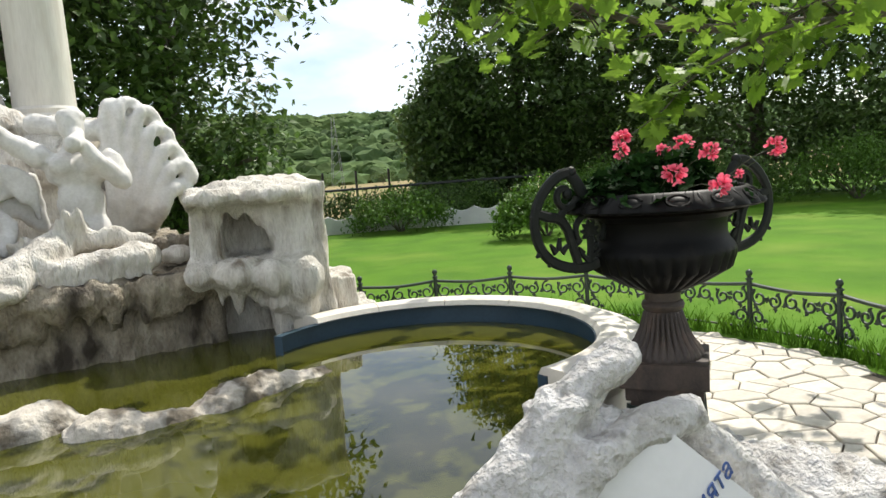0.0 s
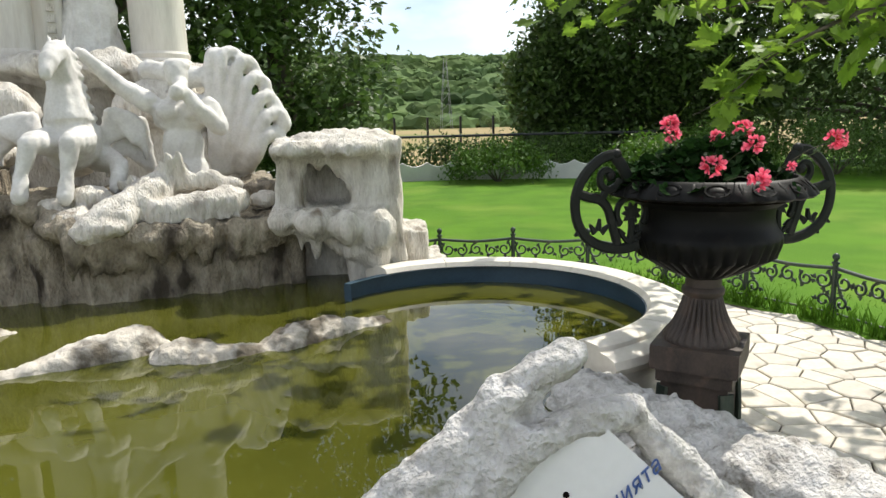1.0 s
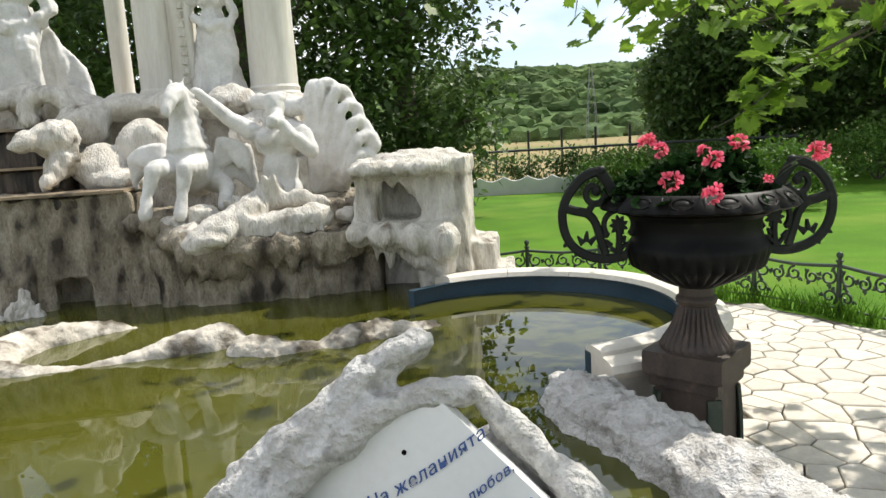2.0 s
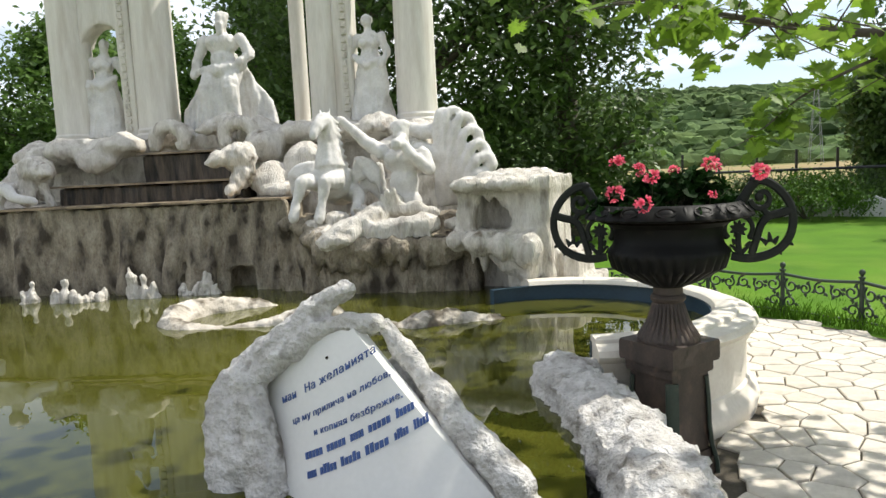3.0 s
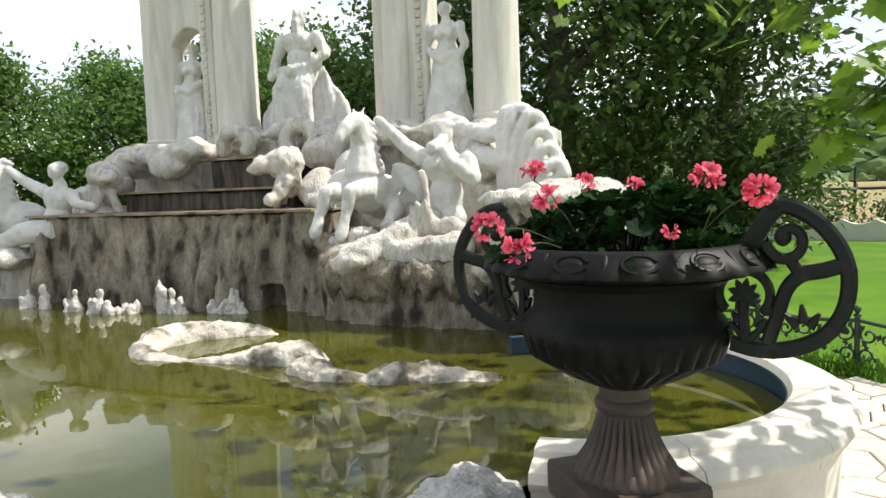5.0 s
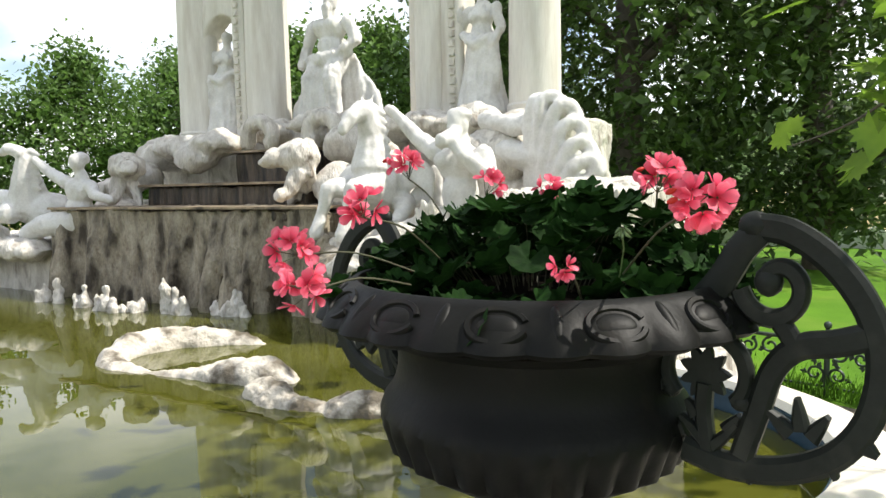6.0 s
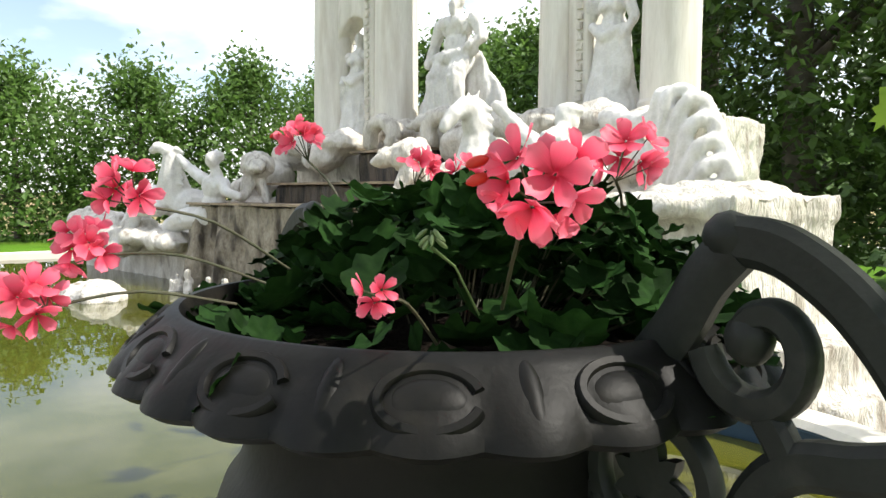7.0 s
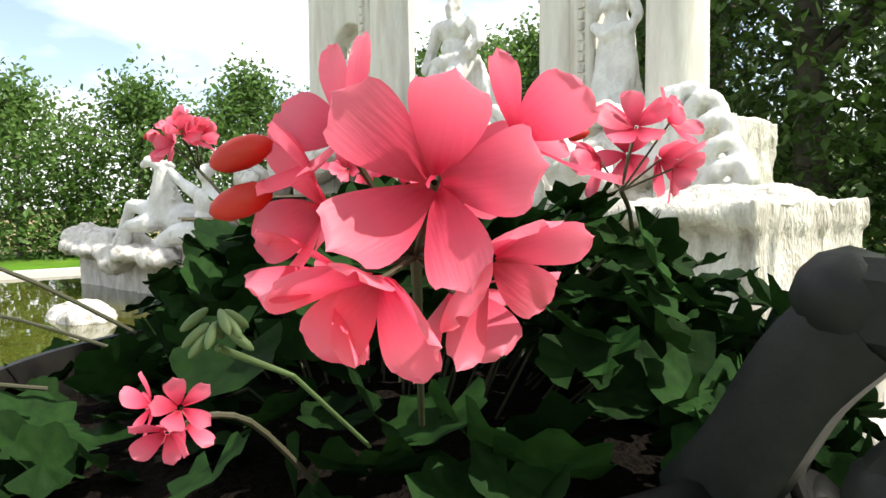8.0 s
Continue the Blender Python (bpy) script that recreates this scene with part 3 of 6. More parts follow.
def grotto(bm):
    rz = -16
    m = pose(1.86, -0.2, 0, 0, 0, rz)

    def bx(x0, x1, y0, y1, z0, z1):
        vs = box(bm, x0, x1, y0, y1, z0, z1)
        bmesh.ops.transform(bm, matrix=m, verts=vs)

    bx(-0.36, 0.37, -0.33, 0.36, 1.07, 1.17)
    bx(-0.35, -0.20, -0.28, 0.33, 0.70, 1.12)
    bx(0.08, 0.36, -0.31, 0.35, 0.45, 1.12)
    bx(-0.34, 0.34, 0.0, 0.34, 0.2, 1.12)
    bx(-0.36, 0.25, -0.38, 0.1, 0.66, 0.79)
    bx(0.05, 0.28, -0.30, 0.0, 0.2, 0.72)
    bx(0.30, 0.52, -0.15, 0.4, 0.0, 0.62)
    bx(0.36, 0.62, -0.05, 0.4, 0.0, 0.42)
    for x, y, z, a, b in ((-0.3, -0.36, 0.73, 0.1, 0.07), (-0.12, -0.42, 0.72, 0.12, 0.08), (0.06, -0.44, 0.7, 0.11, 0.1), (0.2, -0.4, 0.66, 0.12, 0.13), (0.2, -0.34, 0.52, 0.1, 0.12), (0.1, -0.36, 0.56, 0.1, 0.08), (-0.2, -0.3, 1.12, 0.18, 0.06), (0.1, -0.3, 1.12, 0.2, 0.06), (0.0, 0.05, 1.18, 0.3, 0.04)):
        c = m @ Vector((x, y, z))
        ell(bm, c, (a, a * 0.8, b))
    for x, z0, z1, r in ((-0.2, 1.08, 0.98, 0.05), (-0.1, 1.08, 1.0, 0.05), (0.0, 1.08, 0.95, 0.06), (0.06, 1.08, 0.88, 0.05), (0.12, 1.05, 0.84, 0.05)):
        chain(bm, [m @ Vector((x, -0.25, z0)), m @ Vector((x, -0.22, z1))], [r, r * 0.4])
    for x, z1 in ((-0.22, 0.55), (-0.14, 0.5), (-0.05, 0.57), (0.0, 0.52)):
        chain(bm, [m @ Vector((x, -0.3, 0.68)), m @ Vector((x, -0.3, z1))], [0.05, 0.012])


rock("grotto_block", grotto, "big white tufa block with a hollowed grotto and dripping edges", 0.018, [(0.03, (6, 6, 2.4), 0), (0.022, (16, 16, 3.5), 3), (0.01, (34, 34, 12), 7)], TUFA, "rock")


def upper_rocks(bm):
    box(bm, -3.1, 1.25, 1.35, 2.5, 0.2, 1.72)
    box(bm, -0.75, 1.4, 0.7, 1.6, 0.2, 1.2)
    box(bm, -3.3, -2.2, 0.5, 1.6, 0.2, 1.1)
    for x, y, z, a, b, c in ((-2.9, 1.2, 1.55, 0.3, 0.25, 0.16), (-2.4, 1.05, 1.6, 0.34, 0.3, 0.13), (-1.95, 1.0, 1.62, 0.26, 0.25, 0.12), (-2.1, 0.9, 1.5, 0.22, 0.2, 0.14), (-1.55, 1.35, 1.72, 0.22, 0.2, 0.12), (-0.62, 1.25, 1.7, 0.26, 0.2, 0.14), (-0.5, 1.0, 1.55, 0.2, 0.2, 0.16), (-0.2, 1.2, 1.68, 0.24, 0.2, 0.12), (0.2, 1.1, 1.68, 0.3, 0.22, 0.1), (0.6, 1.15, 1.66, 0.3, 0.25, 0.12),
                             (1.0, 1.1, 1.6, 0.28, 0.3, 0.14), (0.9, 0.8, 1.4, 0.3, 0.2, 0.2), (-2.8, 0.85, 1.35, 0.22, 0.2, 0.14), (-2.95, 0.7, 1.2, 0.25, 0.2, 0.12), (0.0, 0.75, 1.35, 0.2, 0.2, 0.2), (-0.3, 0.6, 1.25, 0.18, 0.18, 0.16), (-0.15, 0.5, 1.12, 0.22, 0.16, 0.08)):
        ell(bm, (x, y, z), (a, b, c))


rock("rock_mass", upper_rocks, "massed white rocks under the columns and statues", 0.026, ROUGH, TUFA, "rock")


def creature(bm, flip=1):
    ell(bm, (0, 0, 0.12), (0.17, 0.15, 0.13))
    ell(bm, (-0.14 * flip, -0.1, 0.1), (0.1, 0.09, 0.075))
    ell(bm, (-0.2 * flip, -0.14, 0.08), (0.05, 0.05, 0.04))
    for k in range(6):
        a = k * 0.5
        chain(bm, [(0.06 * flip, 0.02, 0.2), (0.14 * flip * math.cos(a), 0.1 * math.sin(a) - 0.03, -0.02 - 0.04 * k)], [0.06, 0.035])
    chain(bm, [(0.05 * flip, -0.05, 0.0), (0.0, -0.12, -0.14), (-0.02 * flip, -0.2, -0.17)], [0.07, 0.05, 0.05])


def beast(x, y, z, flip, label):
    bm = bmesh.new()
    creature(bm, flip)
    me = sculpt(bm, "rock_creature", 0.013, [(0.018, (14, 14, 8), x), (0.01, (36, 36, 18), 2)], 2)
    tagged(part("rock_creature", me, TUFA, at=FOUNTAIN @ pose(x, y, z)), label, "sculpture", "rock creatures")


beast(-0.5, 0.42, 1.32, 1, "shaggy carved rock beast crouching beside the cascade")
beast(-2.4, 0.4, 1.30, -1, "carved rock beast with a sunlit snout beside the cascade")
beast(-0.95, 1.25, 1.66, 1, "carved coiled rock beast below the seated statue")


def arch_scrolls(bm, cx, f):
    pts = [(cx - 0.16 * f, 1.02, 1.6)] + [(cx + 0.15 * math.cos(a) * f, 1.0, 1.66 + 0.13 * math.sin(a)) for a in np.linspace(2.6, -0.6, 8)]
    chain(bm, pts, [0.07] * len(pts))


rock("scroll_ornament", lambda b: arch_scrolls(b, -1.42, 1), "ribbed stone scroll framing the upper spout", 0.016, [(0.012, (40, 40, 12), 0)], TUFA, "ornament")
rock("scroll_ornament", lambda b: arch_scrolls(b, -0.72, -1), "ribbed stone scroll framing the upper spout", 0.016, [(0.012, (40, 40, 12), 0)], TUFA, "ornament")


# columns and piers
def column(x, y, r, z0, z1, label, flutes=0):
    c = thing("column", label, "column", FOUNTAIN @ pose(x, y, z0), "fountain columns")
    bm = lathe([(r * 1.14, 0, 0, 0), (r * 1.14, 0.05, 0, 0), (r * 1.05, 0.07, 0, 0), (r * 1.08, 0.10, 0, 0), (r * 1.02, 0.12, 0, 0)], 40)
    part("column_base", bm, COLUMN, c)
    bm = lathe([(r * (1.0 - 0.10 * k / 12), 0.115 + (z1 - z0 - 0.115) * k / 12, flutes, r * 0.05 if flutes else 0) for k in range(13)], 48)
    part("shaft", bm, COLUMN, c)
    return c


def pier(x0, x1, y0, y1, z0, z1, label):
    p = thing("pier", label, "pier", FOUNTAIN, "fountain columns")
    bm = bmesh.new()
    box(bm, x0, x1, y0, y1, z0, z1)
    part("shaft", sculpt(bm, "pier_shaft", 0.022, [(0.02, (8, 8, 1.0), x0), (0.012, (22, 22, 2.0), 2)], 2), COLUMN, p)
    bm = bmesh.new()
    z = z0 + 0.1
    while z < z1 - 0.05:
        box(bm, x1 - 0.10, x1 - 0.05, y0 - 0.03, y0 + 0.02, z, z + 0.05)
        z += 0.075
    bmesh.ops.bevel(bm, geom=bm.edges[:], offset=0.006, segments=1)
    tagged(part("knotted_strip", bm, TUFA, p, "strip of small carved knobs"), kind="stuff")
    return p


# column tops out of view, set high so their shade reaches over the water
TOP = 4.7
column(-2.72, 1.55, 0.21, 1.68, TOP, "weathered white column crusted with lime streaks")
column(-1.80, 1.55, 0.21, 1.70, TOP, "tall white stone column with lime streaks")
column(0.93, 1.5, 0.20, 1.70, TOP, "tall smooth white stone column")
column(-0.42, 2.05, 0.085, 1.75, TOP, "slender white column behind the statues")
column(-0.02, 1.62, 0.16, 1.72, TOP, "white column beside a knobbed pier")
pier(0.1, 0.3, 1.5, 1.8, 1.7, TOP, "lime-streaked pier edged with a knobbed strip")
pier(-2.12, -1.98, 1.42, 1.8, 1.7, TOP, "narrow lime-streaked pier with a knobbed strip")


def arch(x0, x1, y0, y1, zs, zt, label):
    bm = bmesh.new()
    w, n = (x1 - x0) / 2, 14
    cx = (x0 + x1) / 2
    rows = []
    for k in range(n + 1):
        a = math.pi * k / n
        x, z = cx - w * math.cos(a), zs + w * 1.15 * math.sin(a)
        rows.append([bm.verts.new((x, y0, z)), bm.verts.new((x, y0, zt)), bm.verts.new((x, y1, zt)), bm.verts.new((x, y1, z))])
    for a, b in zip(rows, rows[1:]):
        for i in range(4):
            bm.faces.new((a[i], b[i], b[(i + 1) % 4], a[(i + 1) % 4]))
    bm.faces.new(rows[0])
    bm.faces.new(rows[-1][::-1])
    bmesh.ops.recalc_face_normals(bm, faces=bm.faces[:])
    me = sculpt(bm, "arch", 0.02, [(0.02, (9, 9, 2), x0), (0.01, (24, 24, 6), 2)], 1)
    tagged(part("niche_arch", me, COLUMN, at=FOUNTAIN), label, "arch", "niche arches")


arch(-2.55, -2.06, 1.45, 1.7, 2.62, TOP, "pointed white stone arch between two columns")
arch(0.28, 0.80, 1.45, 1.7, 2.98, TOP, "white stone arch over the standing statue")
# unseen span added across the columns to shade the water and statues
bm = bmesh.new()
box(bm, -3.0, 1.2, 1.3, 1.95, TOP, TOP + 0.16)
box(bm, -3.06, 1.26, 1.24, 2.01, TOP + 0.163, TOP + 0.26)
bmesh.ops.bevel(bm, geom=bm.edges[:], offset=0.012, segments=2)
tagged(part("entablature", bm, COLUMN, at=FOUNTAIN, smooth=False), "plain white stone entablature on the columns, unseen, added to shade the pool", "entablature")


# statues: one plain mesh each
def statue(name, build, x, y, z, turn, label, voxel=0.012, layers=CLOTH, category="statue", scale=1.0, material=MARBLE):
    bm = bmesh.new()
    build(bm)
    me = sculpt(bm, name, voxel, layers, 3)
    ob = part(name, me, material, at=FOUNTAIN @ pose(x, y, z, 0, 0, turn) @ Matrix.Diagonal((scale, scale, scale, 1)))
    return tagged(ob, label, category)


def standing(bm, f=1):
    ell(bm, (0.02 * f, -0.01, 0.93), (0.05, 0.058, 0.072))
    ell(bm, (0.02 * f, 0.025, 0.95), (0.055, 0.05, 0.05))
    cap(bm, (0.015 * f, 0, 0.89), (0.01 * f, 0, 0.82), 0.032, 0.045)
    ell(bm, (0, 0, 0.74), (0.115, 0.075, 0.11))
    ell(bm, (0, 0, 0.6), (0.10, 0.075, 0.1))
    for s in (-1, 1):
        ell(bm, (0.05 * s, -0.06, 0.72), (0.045, 0.04, 0.045))
    chain(bm, [(-0.12 * f, 0, 0.79), (-0.18 * f, -0.02, 0.62), (-0.14 * f, -0.09, 0.5)], [0.045, 0.036, 0.03])
    chain(bm, [(0.12 * f, 0, 0.79), (0.19 * f, -0.02, 0.64), (0.17 * f, -0.07, 0.78)], [0.045, 0.036, 0.03])
    chain(bm, [(0, 0, 0.55), (0.0, 0, 0.3), (0.01, 0.01, 0.0)], [0.12, 0.14, 0.19])
    for k in range(13):
        a = 2.9 + k * 0.29
        x, y = math.cos(a), math.sin(a)
        chain(bm, [(0.11 * x, 0.09 * y, 0.52 + 0.03 * math.sin(k * 3)), (0.15 * x + 0.02 * math.sin(k * 5), 0.13 * y, 0.25), (0.2 * x, 0.17 * y, 0.0)], [0.02, 0.024, 0.03])
    chain(bm, [(-0.12 * f, -0.07, 0.56), (0.0, -0.12, 0.5), (0.13 * f, -0.07, 0.6)], [0.03, 0.04, 0.035])
    chain(bm, [(-0.13 * f, -0.06, 0.54), (-0.16 * f, -0.06, 0.3), (-0.15 * f, -0.05, 0.12)], [0.035, 0.04, 0.025])


statue("standing_statue", lambda b: standing(b, 1), -2.4, 1.6, 1.76, 15, "white stone draped standing figure in an arched niche", scale=1.02)
statue("standing_statue", lambda b: standing(b, -1), 0.47, 1.55, 1.78, -8, "white stone draped standing figure between columns", scale=1.04)


def seated(bm):
    ell(bm, (0.02, -0.02, 1.05), (0.06, 0.068, 0.082))
    ell(bm, (0.02, 0.0, 1.10), (0.068, 0.068, 0.05))
    chain(bm, [(0.02, -0.07, 1.0), (0.02, -0.08, 0.93)], [0.05, 0.035])
    cap(bm, (0.01, 0, 1.0), (0, 0, 0.92), 0.04, 0.06)
    ell(bm, (0, 0, 0.82), (0.17, 0.1, 0.12))
    ell(bm, (0, -0.01, 0.67), (0.135, 0.09, 0.12))
    for s in (-1, 1):
        ell(bm, (0.07 * s, -0.07, 0.85), (0.07, 0.05, 0.06))
    chain(bm, [(-0.19, 0, 0.87), (-0.27, 0.0, 0.68), (-0.3, -0.05, 0.52)], [0.062, 0.05, 0.04])
    chain(bm, [(0.19, 0, 0.87), (0.29, -0.01, 0.7), (0.2, -0.1, 0.62)], [0.062, 0.05, 0.04])
    chain(bm, [(-0.09, -0.02, 0.55), (-0.13, -0.14, 0.36), (-0.12, -0.12, 0.0)], [0.1, 0.09, 0.08])
    chain(bm, [(0.09, -0.02, 0.55), (0.12, -0.16, 0.38), (0.14, -0.14, 0.0)], [0.1, 0.085, 0.06])
    chain(bm, [(-0.2, -0.05, 0.56), (0, -0.13, 0.55), (0.22, -0.04, 0.6)], [0.05, 0.06, 0.05])
    # the spread cloak behind the figure
    for k in range(15):
        t = k / 14
        x = -0.45 + 0.92 * t
        h = 0.36 + 0.36 * math.sin(math.pi * t) + 0.03 * math.sin(k * 2.3)
        chain(bm, [(x * 0.7, 0.06, h), (x * 0.95, 0.05 + 0.02 * math.sin(k * 2), h * 0.5), (x * 1.02, 0.03, -0.02)], [0.03, 0.045, 0.045])
    for k in range(8):
        chain(bm, [(-0.17 + 0.05 * k, -0.1, 0.52), (-0.22 + 0.055 * k, -0.15, 0.2), (-0.24 + 0.06 * k, -0.15, 0.0)], [0.025, 0.03, 0.03])


statue("seated_statue", seated, -1.08, 1.6, 1.80, 0, "white stone bearded figure with bare chest and spread cloak", scale=1.02)


def triton(bm):
    ell(bm, (0, -0.02, 0.61), (0.068, 0.075, 0.085))
    ell(bm, (0, 0.0, 0.66), (0.078, 0.078, 0.05))
    ell(bm, (0.02, -0.08, 0.55), (0.045, 0.045, 0.05))
    cap(bm, (0, 0, 0.55), (0, 0.01, 0.47), 0.05, 0.07)
    ell(bm, (0, 0.01, 0.38), (0.165, 0.105, 0.12))
    ell(bm, (0, 0.0, 0.2), (0.125, 0.09, 0.15))
    ell(bm, (0, 0.0, 0.05), (0.14, 0.11, 0.12))
    for s in (-1, 1):
        ell(bm, (0.065 * s, -0.075, 0.4), (0.07, 0.045, 0.055))
    chain(bm, [(-0.16, 0.0, 0.45), (-0.31, 0.0, 0.55), (-0.46, -0.02, 0.70), (-0.5, -0.03, 0.73)], [0.065, 0.052, 0.036, 0.04])
    chain(bm, [(0.16, 0.0, 0.43), (0.22, -0.03, 0.3), (0.1, -0.12, 0.42), (0.05, -0.13, 0.5)], [0.065, 0.055, 0.045, 0.04])
    chain(bm, [(0.03, -0.12, 0.55), (0.0, -0.18, 0.5)], [0.03, 0.05])
    chain(bm, [(0, 0.0, 0.0), (-0.02, -0.1, -0.06)], [0.13, 0.1])
    # wing
    for k in range(8):
        a = 1.75 + k * 0.17
        chain(bm, [(-0.2, 0.08, 0.08), (-0.2 + 0.14 * math.cos(a), 0.08, 0.16 + 0.2 * math.sin(a)), (-0.24 + 0.2 * math.cos(a + 0.35), 0.06, 0.1 + 0.2 * math.sin(a + 0.5))], [0.035, 0.032, 0.02])


statue("triton_statue", triton, 1.0, 0.1, 0.95, -6, "white stone sea figure raising one arm and blowing a shell", layers=[(0.006, (30, 30, 20), 0)])


def horse(bm, f=1):
    chain(bm, [(0.03, -0.05, 0.78), (0.0, -0.14, 0.72), (-0.02, -0.2, 0.64)], [0.06, 0.05, 0.035])
    for s in (-1, 1):
        chain(bm, [(0.03 + 0.03 * s, -0.02, 0.81), (0.03 + 0.04 * s, 0.0, 0.86)], [0.018, 0.008])
    chain(bm, [(0.03, -0.02, 0.77), (0.03, 0.03, 0.6), (0.04, 0.0, 0.4)], [0.06, 0.085, 0.13])
    for k in range(8):
        z = 0.8 - 0.055 * k
        chain(bm, [(0.05, 0.02, z), (0.11 + 0.01 * k, 0.06, z - 0.05)], [0.03, 0.016])
    ell(bm, (0.04, 0.08, 0.3), (0.16, 0.22, 0.17))
    ell(bm, (0.02, 0.35, 0.25), (0.17, 0.25, 0.17))
    chain(bm, [(-0.06, -0.05, 0.3), (-0.13, -0.2, 0.3), (-0.18, -0.22, 0.14), (-0.2, -0.26, 0.02)], [0.085, 0.055, 0.035, 0.045])
    chain(bm, [(0.1, -0.05, 0.3), (0.06, -0.22, 0.3), (0.03, -0.24, 0.14), (0.01, -0.28, 0.01)], [0.085, 0.055, 0.035, 0.045])
    chain(bm, [(0.16, 0.2, 0.2), (0.27, 0.0, 0.16), (0.25, -0.1, 0.03)], [0.09, 0.05, 0.04])
    for k in range(7):
        a = 0.5 + k * 0.2
        chain(bm, [(0.2, 0.15, 0.3), (0.26 + 0.16 * math.cos(a), 0.12, 0.3 + 0.16 * math.sin(a)), (0.36 + 0.06 * math.cos(a), 0.1, 0.1 + 0.18 * math.sin(a))], [0.035, 0.03, 0.016])
    for k in range(7):
        a = 2.6 - k * 0.2
        chain(bm, [(-0.16, 0.2, 0.28), (-0.2 + 0.18 * math.cos(a), 0.25, 0.3 + 0.14 * math.sin(a)), (-0.36, 0.25, 0.12 + 0.1 * math.sin(a))], [0.045, 0.04, 0.02])


statue("horse_statue", horse, 0.38, 0.02, 0.90, 0, "white stone winged horse rearing with lifted forelegs", layers=[(0.006, (30, 30, 20), 0)])


def shell_fan(bm):
    for k, (tx, tz, r) in enumerate(((0.14, 0.80, 0.05), (0.22, 0.81, 0.052), (0.31, 0.75, 0.055), (0.37, 0.64, 0.055), (0.42, 0.52, 0.055), (0.46, 0.41, 0.06), (0.44, 0.28, 0.06))):
        pts = bez([(0.0 + 0.04 * k, 0.0, 0.02), (0.03 + 0.045 * k, -0.05 - 0.02 * k, 0.3 - 0.03 * k), (tx - 0.1, -0.06 - 0.02 * k, tz - 0.04), (tx, -0.02 * k, tz), (tx + 0.03, -0.02 * k, tz - 0.09)], 3)
        chain(bm, pts, [0.030 + (1.04 * r - 0.030) * i / (len(pts) - 1) for i in range(len(pts))])
    chain(bm, bez([(-0.35, 0.1, 0.72), (-0.1, 0.0, 0.66), (0.1, 0.0, 0.68), (0.2, 0.0, 0.72)], 4), [0.07] * 13)
    chain(bm, bez([(-0.2, 0.0, 0.5), (0.0, -0.02, 0.45), (0.15, 0.0, 0.35)], 4), [0.09] * 9)
    box(bm, -0.2, 0.3, 0.05, 0.5, -0.1, 0.5)


statue("shell_sculpture", shell_fan, 1.18, 0.72, 0.93, 0, "white stone fan of curling shell fins on the rocks", 0.012, [(0.012, (10, 10, 6), 0), (0.006, (34, 34, 14), 2)], "sculpture")


def reclining(bm):
    ell(bm, (0.0, -0.02, 0.62), (0.065, 0.07, 0.08))
    ell(bm, (0.0, 0.02, 0.65), (0.075, 0.07, 0.06))
    cap(bm, (0, 0, 0.55), (0, 0.02, 0.48), 0.045, 0.06)
    ell(bm, (-0.03, 0.02, 0.38), (0.15, 0.1, 0.13))
    ell(bm, (-0.05, 0.02, 0.2), (0.14, 0.1, 0.16))
    chain(bm, [(-0.16, 0.0, 0.45), (-0.38, 0.0, 0.55), (-0.55, 0.0, 0.66)], [0.06, 0.045, 0.035])
    chain(bm, [(0.12, 0.0, 0.42), (0.22, -0.05, 0.34), (0.4, -0.05, 0.30)], [0.06, 0.045, 0.035])
    chain(bm, [(-0.05, 0.0, 0.12), (-0.3, -0.1, 0.1), (-0.55, -0.12, 0.02)], [0.13, 0.1, 0.07])


statue("reclining_statue", reclining, -2.6, 0.1, 0.84, 5, "white stone sea figure reaching out from the rocks", layers=[(0.006, (30, 30, 20), 0)])


def sea_horse(bm):
    chain(bm, [(0.0, -0.05, 0.72), (-0.1, -0.1, 0.76), (-0.17, -0.12, 0.72)], [0.06, 0.05, 0.035])
    chain(bm, [(0.0, -0.02, 0.7), (-0.03, 0.0, 0.5), (-0.1, 0.05, 0.26)], [0.07, 0.12, 0.19])
    ell(bm, (0.05, 0.15, 0.2), (0.25, 0.2, 0.18))
    chain(bm, [(-0.18, -0.02, 0.3), (-0.5, -0.1, 0.36), (-0.66, -0.12, 0.14), (-0.75, -0.14, 0.0)], [0.1, 0.06, 0.045, 0.05])
    chain(bm, [(-0.1, -0.1, 0.2), (-0.36, -0.2, 0.16), (-0.42, -0.2, 0.0)], [0.1, 0.06, 0.05])
    for k in range(6):
        z = 0.74 - 0.06 * k
        chain(bm, [(0.05, 0.0, z), (0.13, 0.03, z - 0.04)], [0.03, 0.015])


statue("sea_horse_statue", sea_horse, -3.25, 0.05, 0.84, 0, "white stone sea horse with a raised head and bent foreleg", layers=[(0.006, (30, 30, 20), 0)])


def left_ledge(bm):
    box(bm, -5.4, -2.7, 0.05, 1.4, 0.0, 0.78)
    for x, y, z, a in ((-4.6, -0.05, 0.74, 0.3), (-4.0, -0.1, 0.74, 0.3), (-3.5, -0.12, 0.74, 0.28), (-3.1, -0.1, 0.72, 0.26), (-5.1, 0.0, 0.76, 0.3), (-3.8, -0.2, 0.66, 0.2)):
        ell(bm, (x, y, z), (a * 1.2, a * 0.8, 0.1))
    for x, y, r in ((-4.4, 0.0, 0.14), (-3.75, -0.05, 0.15), (-4.9, 0.1, 0.2), (-5.3, 0.1, 0.25)):
        ell(bm, (x, y, 0.85), (r * 1.3, r, r * 0.6))


rock("left_rock_ledge", left_ledge, "white rock ledge bearing the reclining sea group", 0.026, DRIP, TUFA)


